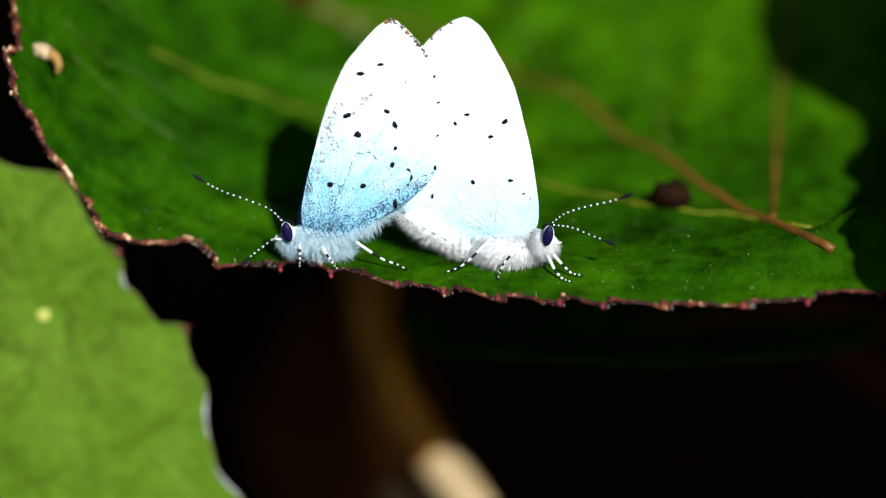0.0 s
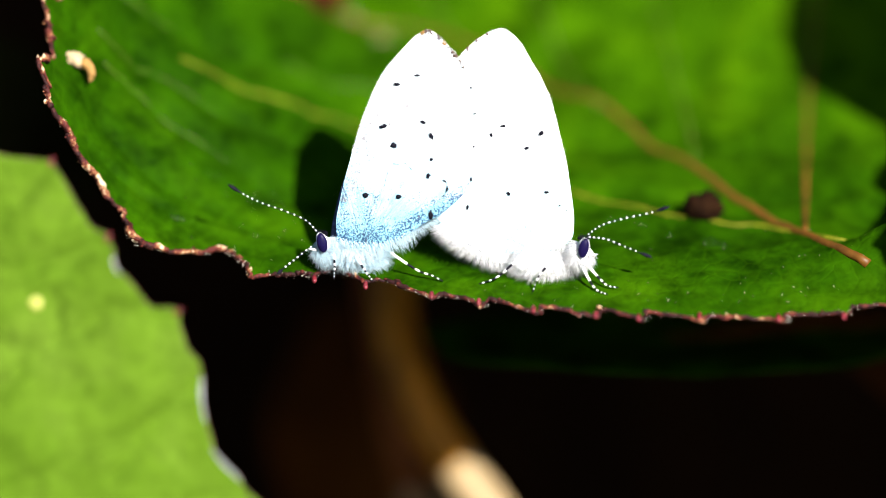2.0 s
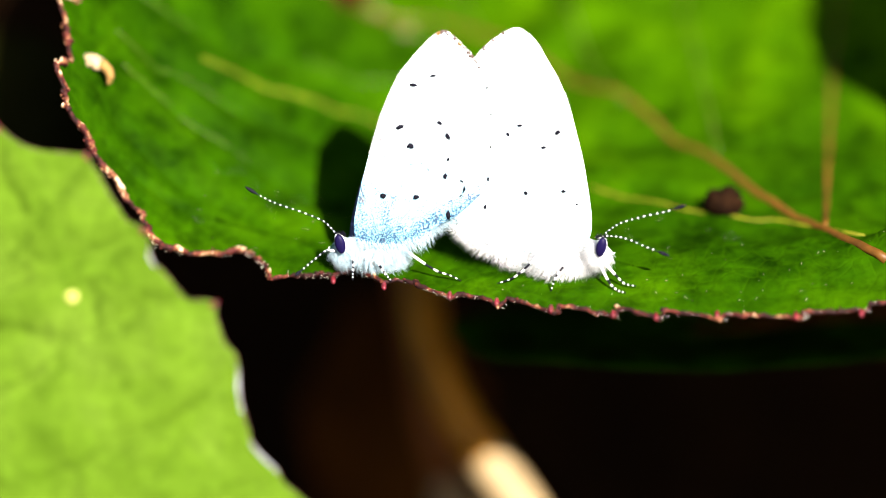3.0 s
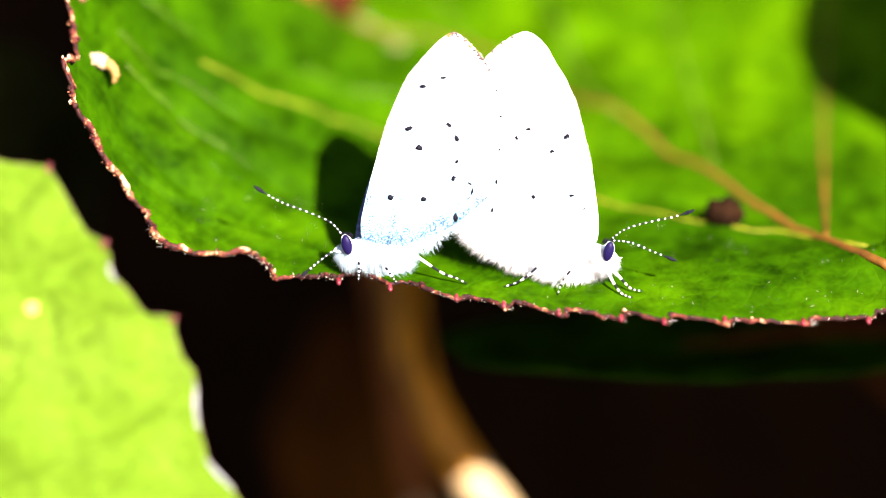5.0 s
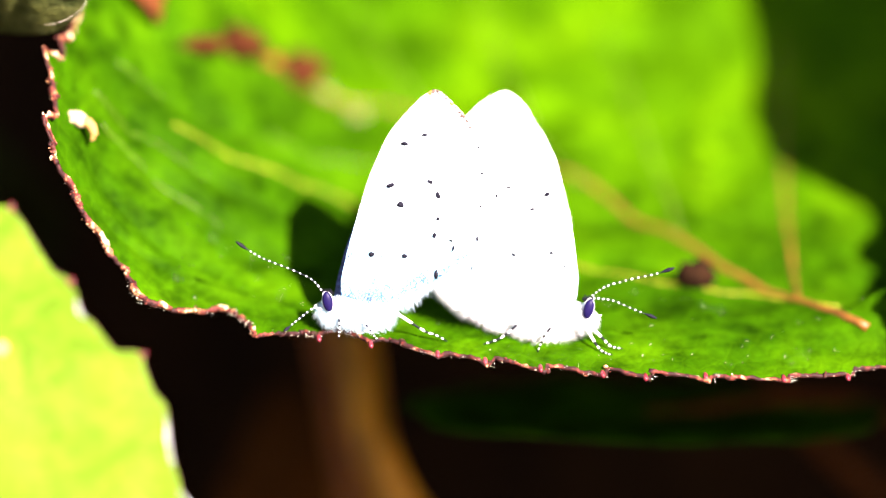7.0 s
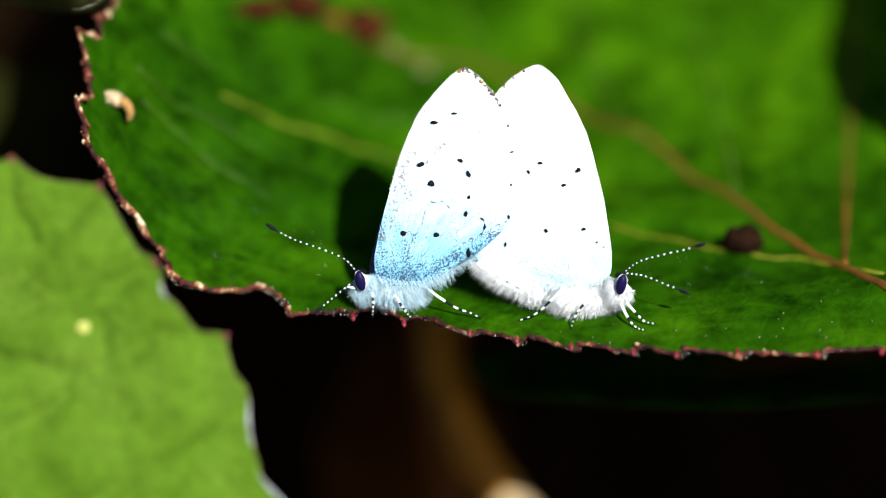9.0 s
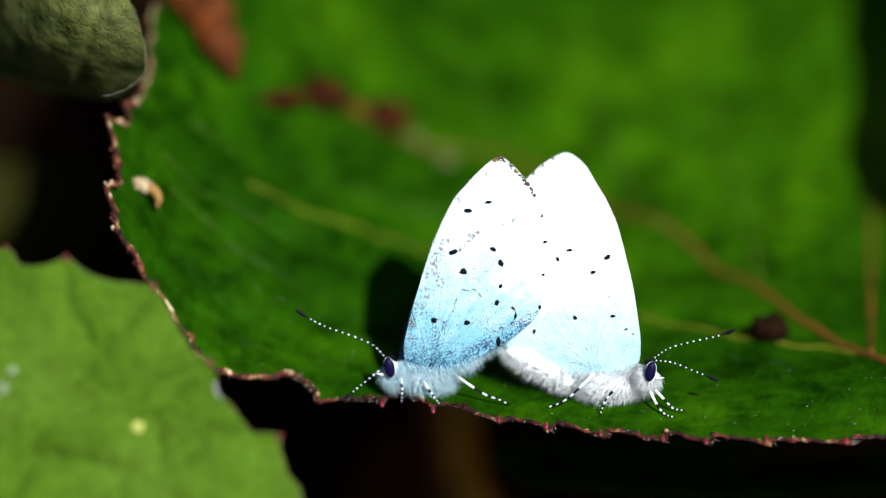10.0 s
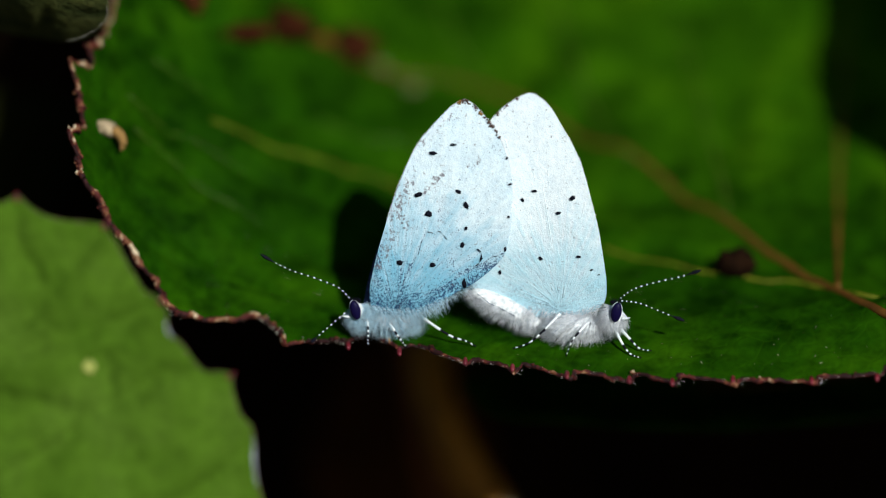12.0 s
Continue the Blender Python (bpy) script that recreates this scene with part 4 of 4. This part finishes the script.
def build_butterfly(name, label, face, wings_front, wings_back, hind, dots, y_of, bodies, eye, feelers, legs, root, blue, white, low, high, dust, worn, pale, worn_edge, back_skin, seed, dusting, veil):
    rng = random.Random(seed)
    bf = new(name)
    tagged(bf, label, "butterfly", "mating butterflies")
    def on_wing(x, h):
        return at(x, h, y_of(x, h)) * MM

    def lines(strokes):
        return [(on_wing(*p), on_wing(*q), wide, strong) for p, q, wide, strong in strokes]

    skin = wing_material("wing_scales", on_wing(*root), blue, white, low, high, lines(dust), lines(worn), lines(pale), dusting)
    wing("forewing", wings_back, lambda x, h: y_of(x, h) + 0.75, 0.05, back_skin or skin, bf)
    fore = wing("forewing", wings_front, y_of, 0.05, skin, bf)
    back = wing("hindwing", hind, lambda x, h: y_of(x, h) - 0.05, 0.02, skin, bf)
    wing("hindwing", hind, lambda x, h: y_of(x, h) + 0.9, 0.05, skin, bf)
    spots(dots, lambda x, h: y_of(x, h) - 0.11, back)
    for part_name, centre, size, tip in bodies:
        bm = bmesh.new()
        blob(bm, at(*centre), size, 0.12, seed, Matrix.Rotation(radians(-tip), 3, "Y"))
        part(part_name, bm, SKIN, bf)
    fur([(at(*c), s, Matrix.Rotation(radians(-tip), 3, "Y")) for _, c, s, tip in bodies], 2600, bf, rng, 0.85, at(*eye), face, [at(x, h, y_of(x, h) - 0.22) for x, h in veil])
    bm = bmesh.new()
    roots = []
    n = len(wings_front)
    rim = smooth_line([Vector((*p, 0)) for p in wings_front[5:n - 4]], 260)
    fuzz = smooth_line([Vector((*p, 0)) for p in wings_front[5:n - 4]], 620)
    for p in fuzz:
        d = Vector((p.x - 0.5 * (rim[0].x + rim[-1].x), -0.1, p.y - 8))
        roots.append((at(p.x, p.y, y_of(p.x, p.y) + 0.02), d))
    hairs(bm, roots, 0.14, 0.014, rng, 0.35)
    tagged(part("fringe", bm, WHITE, fore, "fine white wing fringe"), kind="stuff")
    k = worn_edge[0]
    while k < worn_edge[1]:
        n = rng.randint(2, 7)
        p = rim[min(k, len(rim) - 1)]
        q = rim[min(k + n, len(rim) - 1)]
        bm = bmesh.new()
        for _ in range(n + 2):
            c = p.lerp(q, rng.random())
            dx, dh = rng.uniform(-0.13, 0.05), rng.uniform(-0.13, 0.06)
            blob(bm, at(c.x + dx, c.y + dh, y_of(c.x, c.y) - 0.07), (rng.uniform(0.03, 0.12), 0.025, rng.uniform(0.03, 0.09)), 0.8, k + dx, Matrix.Rotation(rng.uniform(0, 3), 3, "Y"), 1, 2.0)
        part("check", bm, rng.choice((FRINGE, FRINGE, FRINGE, HUSK_TAIL)), fore)
        k += n + rng.randint(*worn_edge[2:])
    for ob_wing, shape, off in ((fore, wings_front, 0.0), (back, hind, -0.05)):
        for e in smooth_line([Vector((*p, 0)) for p in shape[2:-2]], 9):
            bm = bmesh.new()
            line = []
            for k in range(13):
                f = 0.12 + 0.86 * k / 12
                x, h = root[0] + (e.x - root[0]) * f, root[1] + (e.y - root[1]) * f + 0.24 * math.sin(f * 3.1)
                line.append(at(x, h, y_of(x, h) + off + 0.030))
            tube(bm, line, [0.045 - 0.02 * k / 12 for k in range(13)], 5)
            part("vein", bm, skin, ob_wing)
    bm = bmesh.new()
    blob(bm, at(*eye), (0.36, 0.24, 0.70), 0.0, 0, Matrix.Rotation(radians(12 * face), 3, "Y"))
    ball = part("eye", bm, EYE, bf, "glossy black compound eye")
    ring = []
    for k in range(25):
        a = 2 * math.pi * k / 24
        ring.append(at(*eye) + Matrix.Rotation(radians(12 * face), 3, "Y") @ Vector((0.37 * math.cos(a), 0.10, 0.72 * math.sin(a))))
    bm = bmesh.new()
    tube(bm, ring, [0.014 + 0.010 * math.sin(k * 0.9) for k in range(25)], 6)
    part("eye_ring", bm, WHITE, ball, "white rim of scales")
    for dx in (0.0, 0.16):
        bm = bmesh.new()
        p = at(eye[0] + face * 0.35, eye[1] - 0.45, eye[2] + 0.35 + dx)
        tube(bm, smooth_line([p, p + Vector((face * 0.3, -0.05, 0.02)), p + Vector((face * 0.6, -0.1, 0.1))], 8), [0.09, 0.10, 0.10, 0.09, 0.08, 0.06, 0.05, 0.03, 0.02], 7)
        part("palp", bm, WHITE, bf)
    bm = bmesh.new()
    crown = at(eye[0] - face * 0.1, eye[1] + 0.62, eye[2] + 0.3)
    hairs(bm, [(crown + Vector((rng.uniform(-0.35, 0.35), rng.uniform(-0.2, 0.3), rng.uniform(-0.15, 0.12))), Vector((face * 0.9, -0.2, 0.7))) for _ in range(130)], 0.42, 0.013, rng, 0.5)
    tagged(part("crest", bm, BLACK, bf, "tuft of black hair between the antennae"), kind="stuff")
    for f in feelers:
        antenna(f, bf, rng)
    for l in legs:
        leg(l, bf)
    return bf


def left_depth(x, h):
    return 0.4 - 0.06 * (x + 9) + 0.011 * max(0.0, h - 2) ** 2


def right_depth(x, h):
    return 0.8 - 0.16 * x + 0.0175 * max(0.0, h - 2) ** 2


left_butterfly = build_butterfly(
    "butterfly", "pale blue butterfly with closed black-spotted wings, tail joined to its mate", -1,
    [(-8.64, 2.37), (-8.66, 3.73), (-8.42, 4.89), (-8.12, 6.05), (-7.78, 7.2), (-7.41, 8.36), (-6.8, 10.16), (-6.31, 11.35), (-5.79, 12.5), (-5.16, 13.64), (-4.41, 14.51), (-3.71, 15.27), (-2.98, 15.95), (-2.4, 16.29), (-2.02, 16.4), (-1.64, 16.24), (-1.15, 15.82), (-0.66, 15.28), (-0.29, 14.86), (0.05, 14.36), (0.35, 13.78), (0.64, 13.01), (0.97, 11.94), (1.14, 10.67), (1.10, 9.44), (0.92, 8.29), (0.7, 6.6), (-0.8, 5.0), (-3.0, 3.8), (-5.6, 2.5), (-7.4, 2.1)],
    [(-9.15, 2.44), (-9.0, 3.4), (-8.70, 4.6), (-8.26, 6.05), (-7.74, 7.4), (-7.22, 8.9), (-6.6, 10.4), (-5.5, 12.8), (-4.25, 14.6), (-2.9, 15.9), (-2.1, 16.2), (-1.35, 15.8), (-0.70, 15.1), (0.00, 13.84), (0.39, 10.75), (-3.09, 4.95), (-6.96, 2.24)],
    [(-8.35, 2.05), (-8.38, 4.17), (-7.65, 6.88), (-6.11, 9.20), (-4.25, 10.75), (-1.93, 11.71), (-0.19, 11.52), (0.80, 10.17), (1.06, 8.6), (0.86, 7.2), (0.56, 5.98), (-0.05, 5.21), (-0.75, 4.6), (-1.6, 3.98), (-2.61, 3.45), (-3.47, 2.95), (-4.44, 2.34), (-5.6, 1.92), (-6.96, 1.72)],
    [(-4.21, 12.87, 0.27, 0.14, -10), (-2.83, 13.43, 0.25, 0.09, 0), (-5.22, 10.07, 0.30, 0.18, 15), (-4.56, 8.76, 0.25, 0.24, 30), (-6.58, 5.45, 0.22, 0.20, 0), (-4.35, 5.28, 0.22, 0.16, 0), (-2.54, 10.24, 0.22, 0.13, -35), (-2.02, 9.31, 0.15, 0.30, 20), (-2.04, 7.74, 0.11, 0.15, 0), (-2.29, 6.62, 0.13, 0.20, -10), (-2.22, 3.99, 0.15, 0.36, 0),
     (0.80, 12.48, 0.07, 0.11, 0), (1.00, 10.71, 0.16, 0.06, 10), (0.86, 8.48, 0.09, 0.09, 0), (0.60, 6.30, 0.08, 0.18, 0)],
    left_depth,
    [("head", (-9.50, 1.85, 0.55), (0.68, 0.65, 0.82), 0), ("thorax", (-7.15, 1.45, 0.85), (1.75, 0.9, 0.80), 0), ("abdomen", (-3.75, 3.5, 1.2), (2.2, 0.5, 0.30), 26)],
    (-9.66, 2.23, -0.42),
    [[(-9.97, 2.94, 0.40), (-10.82, 3.79, 0.20), (-12.37, 4.45, 0.00), (-13.92, 4.99, -0.20), (-15.08, 5.57, -0.40), (-16.00, 6.15, -0.60)],
     [(-10.36, 2.05, 0.20), (-11.21, 1.35, -0.60), (-11.98, 0.70, -1.40), (-12.64, 0.12, -2.00)]],
    [[(-5.03, 1.60, 0.00), (-4.06, 0.95, -0.60), (-3.02, 0.33, -0.70), (-2.24, 0.08, -0.60), (-1.47, -0.31, -0.60)], [(-8.89, 1.66, 0.10), (-8.81, 0.70, -0.50), (-8.85, -0.23, -0.60)], [(-7.34, 1.28, 0.00), (-6.76, 0.39, -0.60), (-6.18, -0.35, -0.70)]],
    (-6.9, 2.2), (0.25, 0.54, 0.70), (0.80, 0.91, 0.955), 2.8, 12.0,
    [((-8.3, 2.7), (-6.1, 2.4), 2.2, 0.155), ((-6.4, 2.3), (-6.6, 4.4), 1.0, 0.13), ((-5.2, 2.5), (0.2, 5.2), 1.3, 0.155), ((-8.05, 6.2), (-8.2, 3.1), 0.45, 0.15), ((-6.75, 2.4), (-5.93, 5.3), 0.5, 0.10), ((-6.75, 2.4), (-7.0, 6.0), 0.4, 0.08), ((-1.4, 5.2), (0.5, 6.2), 0.5, 0.09)],
    [((-5.9, 11.0), (-8.0, 5.3), 0.65, 0.16), ((-4.9, 10.0), (-3.63, 11.5), 0.38, 0.24), ((-7.2, 9.0), (-6.2, 8.0), 0.7, 0.16), ((-2.2, 11.75), (-1.0, 12.35), 0.35, 0.13), ((-4.9, 13.6), (-2.6, 15.9), 0.6, 0.08), ((-6.9, 7.9), (-7.5, 5.9), 0.4, 0.13)],
    [((-1.2, 15.5), (0.9, 8.4), 4.0, 0.42)],
    (99, 186, 0, 5), UPPER, 11, 0.95, [(-8.5, 2.35), (-6.9, 2.05), (-5.6, 2.1), (-4.5, 2.45), (-3.4, 2.95)])
for hindwing in [o for o in left_butterfly.children if o.name.startswith("hindwing")][:1]:
    for material, r, line in ((FRINGE, 0.032, [(-4.69, 7.56), (-4.16, 7.44), (-3.85, 7.56), (-3.58, 7.32), (-3.32, 7.01)]), (BLACK, 0.085, [(-1.3, 6.34), (-1.07, 6.11), (-1.04, 5.68), (-1.2, 5.34), (-1.43, 5.18)]),
                              (SHADE_LINE, 0.035, [(-0.95, 5.3), (-0.35, 5.75), (0.12, 5.87), (0.54, 6.02)]), (SHADE_LINE, 0.022, [(-5.3, 6.0), (-5.2, 6.4), (-5.01, 6.99)]),
                              (SHADE_LINE, 0.025, [(-8.22, 6.1), (-8.1, 5.5), (-8.2, 5.0)]), (SHADE_LINE, 0.022, [(-6.6, 2.6), (-5.2, 4.0), (-3.6, 5.6)]), (SHADE_LINE, 0.018, [(-6.9, 2.7), (-6.3, 4.2), (-5.9, 5.3)])):
        mark(line, r, lambda x, h: left_depth(x, h) - 0.15, material, hindwing)

right_butterfly = build_butterfly(
    "butterfly", "white-blue butterfly with closed finely spotted wings, tail joined to its mate", 1,
    [(6.97, 2.25), (7.29, 2.83), (7.34, 3.99), (7.23, 5.15), (7.09, 6.31), (6.87, 7.46), (6.66, 8.43), (6.42, 9.39), (6.2, 10.35), (5.96, 11.24), (5.74, 12.08), (5.4, 12.85), (5.05, 13.62), (4.73, 14.12), (4.28, 14.85), (3.84, 15.69), (3.31, 16.31), (2.78, 16.69), (2.29, 16.81), (1.71, 16.63), (1.13, 16.29), (0.63, 15.95), (0.16, 15.49), (-0.26, 15.08), (-0.85, 14.2), (-1.24, 12.16), (-1.31, 9.11), (-0.97, 6.44), (0.00, 4.53), (1.93, 2.9), (4.64, 2.1)],
    [(6.97, 2.25), (7.35, 2.83), (7.42, 3.99), (7.30, 5.15), (6.95, 7.46), (6.5, 9.39), (6.03, 11.24), (5.45, 12.85), (4.78, 14.12), (3.88, 15.69), (3.31, 16.31), (2.29, 16.78), (1.13, 16.25), (0.10, 15.4), (-0.77, 14.2), (-1.24, 12.16), (-1.31, 9.11), (0.77, 5.67), (4.64, 2.62)],
    [(6.70, 2.05), (6.57, 4.53), (5.49, 7.58), (4.06, 9.87), (1.93, 11.40), (0.00, 11.59), (-1.08, 10.25), (-1.4, 7.96), (-1.6, 6.0), (-1.85, 4.6), (-1.75, 3.75), (-1.2, 3.35), (-0.3, 2.85), (0.9, 2.25), (2.1, 1.75), (3.0, 1.6), (4.01, 1.6), (5.35, 1.67)],
    [(2.58, 10.22, 0.20, 0.09, 0), (1.80, 9.61, 0.10, 0.18, 25), (5.18, 9.74, 0.22, 0.15, 30), (4.21, 8.71, 0.18, 0.12, 15), (2.98, 5.63, 0.12, 0.17, 30), (5.55, 5.74, 0.17, 0.10, 0), (6.43, 4.84, 0.11, 0.06, 20), (0.20, 4.71, 0.08, 0.19, 0), (6.92, 4.53, 0.05, 0.05, 0), (0.77, 8.62, 0.07, 0.07, 0)],
    right_depth,
    [("head", (7.88, 1.60, -0.3), (0.68, 0.65, 0.85), 0), ("thorax", (5.25, 0.95, 0.1), (2.1, 1.0, 0.95), 0), ("abdomen", (0.95, 2.12, 0.75), (3.15, 0.7, 0.72), -27)],
    (8.08, 1.95, -1.2),
    [[(8.27, 2.82, -0.40), (9.28, 3.52, -0.60), (10.82, 3.98, -0.80), (12.56, 4.37, -1.00), (13.84, 4.79, -1.20)],
     [(8.35, 2.74, -0.60), (9.66, 2.55, -1.00), (11.21, 1.93, -1.40), (12.68, 1.35, -1.80)]],
    [[(4.25, 1.86, -0.40), (3.09, 0.70, -1.00), (2.13, -0.08, -1.00), (0.89, -0.54, -0.70)], [(6.18, 1.28, -0.80), (5.10, 0.12, -1.70), (4.64, -1.04, -1.60)], [(7.96, 0.77, -0.80), (8.58, -0.39, -1.60), (9.08, -0.93, -1.80), (9.74, -1.16, -1.90)], [(8.43, 0.70, -0.60), (9.08, 0.00, -1.20), (9.66, -0.54, -1.40), (10.44, -0.70, -1.50)]],
    (4.3, 2.2), (0.50, 0.75, 0.84), (0.88, 0.945, 0.965), 1.6, 10.5,
    [((1.1, 3.5), (4.0, 1.9), 0.9, 0.11), ((4.5, 2.3), (6.3, 3.8), 0.35, 0.08), ((4.3, 2.2), (3.0, 4.6), 0.3, 0.06), ((0.3, 5.4), (0.9, 3.6), 0.4, 0.05)],
    [((1.2, 16.4), (1.75, 16.6), 0.25, 0.22), ((0.2, 15.55), (0.5, 15.8), 0.25, 0.2)],
    [((0.8, 10.0), (2.0, 16.0), 4.0, 0.35)],
    (176, 213, 10, 18), None, 12, 0.4, [(6.9, 2.2), (5.3, 1.85), (4.0, 1.8), (2.8, 1.95), (1.2, 2.35), (-0.4, 3.0)])
for line in ([(-1.36, 3.26), (-1.0, 3.0), (-0.6, 2.64)], [(-0.6, 2.62), (0.3, 2.2), (1.2, 1.7)]):
    mark(line, 0.05, lambda x, h: -0.02, SHADE_LINE, [o for o in right_butterfly.children if o.name.startswith("abdomen")][0])


def motions():
    rows = []
    for t, dx, dh, lean in SWAY:
        rows.append((t, Matrix.Translation((FRONT_ORIGIN + at(dx, dh)) * MM) @ pose(0, 0, 0, 72, 0, 0) @ pose(0, 0, 0, 0, 0, -lean)))
    walk(front_leaf, rows)
    # the closed wings of one butterfly tip slowly about their foot
    foot, sight = at(-7.8, 2.0, 0.4) * MM, Vector((0, -math.cos(TILT), math.sin(TILT)))
    rows = [(t, Matrix.Translation(foot) @ Matrix.Rotation(radians(lean), 4, sight) @ Matrix.Translation(-foot)) for t, lean in WING_LEAN]
    for wing_part in [o for o in left_butterfly.children if o.name.startswith(("forewing", "hindwing"))]:
        walk(wing_part, rows)


WING_LEAN = [(0.0, 2.0), (1.0, 2.3), (2.5, 1.9), (4.5, 2.1), (5.5, 1.9), (6.5, 1.6), (7.0, 2.1), (8.8, 2.0), (9.0, 1.8), (9.5, 1.0), (10.0, 0.3), (10.5, 0.4), (11.0, 0.2), (12.0, 0.1)]

SWAY = [
    (0.0, 3.64, -2.10, 1.5),
    (0.2, 3.24, -1.35, 0.9),
    (0.5, -2.88, -1.84, 0.0),
    (0.7, -1.54, -0.31, -0.6),
    (0.9, 2.14, 1.45, -1.2),
    (1.0, -0.96, 0.70, -1.5),
    (1.2, 1.18, 0.15, -1.1),
    (1.5, 0.49, 0.17, -0.5),
    (1.7, 0.24, -0.18, -0.5),
    (2.0, 0.64, -0.58, -0.6),
    (2.2, 1.30, -0.57, -0.6),
    (2.5, 1.23, -1.41, -0.6),
    (2.7, 2.07, 0.35, -0.6),
    (4.3, 0.38, -0.76, -0.8),
    (4.5, 0.05, -0.58, -0.8),
    (4.7, 0.15, -0.31, -0.5),
    (5.0, -1.60, -1.09, 0.0),
    (5.2, -0.83, -0.64, 0.3),
    (5.5, -2.72, 1.21, 0.8),
    (5.7, 0.66, -1.00, 0.5),
    (6.0, 1.96, 0.45, 0.0),
    (6.2, 1.64, -0.13, -0.3),
    (6.5, 1.67, -0.50, -0.8),
    (6.8, -1.18, -2.16, -1.6),
    (6.9, -1.18, 0.04, -1.9),
    (7.0, -3.01, -0.48, -2.2),
    (7.2, 2.74, -0.58, 0.0),
    (8.8, -0.31, -2.45, 0.0),
    (9.0, 1.38, 0.64, 0.0),
    (9.2, 0.99, -0.71, 0.0),
    (9.5, 1.02, -1.12, 0.0),
    (9.7, 1.43, -0.05, 0.1),
    (10.0, 2.79, -0.41, 0.2),
    (10.2, 2.48, 3.90, 0.3),
    (10.5, 4.29, 0.77, 0.5),
    (11.0, 2.76, 0.40, 0.5),
    (11.3, 2.99, 0.89, 0.5),
    (11.4, 2.62, 0.55, 0.5),
    (11.5, 7.19, -1.97, 2.7),
    (11.6, 5.79, -1.50, 2.0),
    (11.7, 2.99, -0.22, 1.7),
    (12.0, 1.90, 0.40, 0.6),
]

motions()
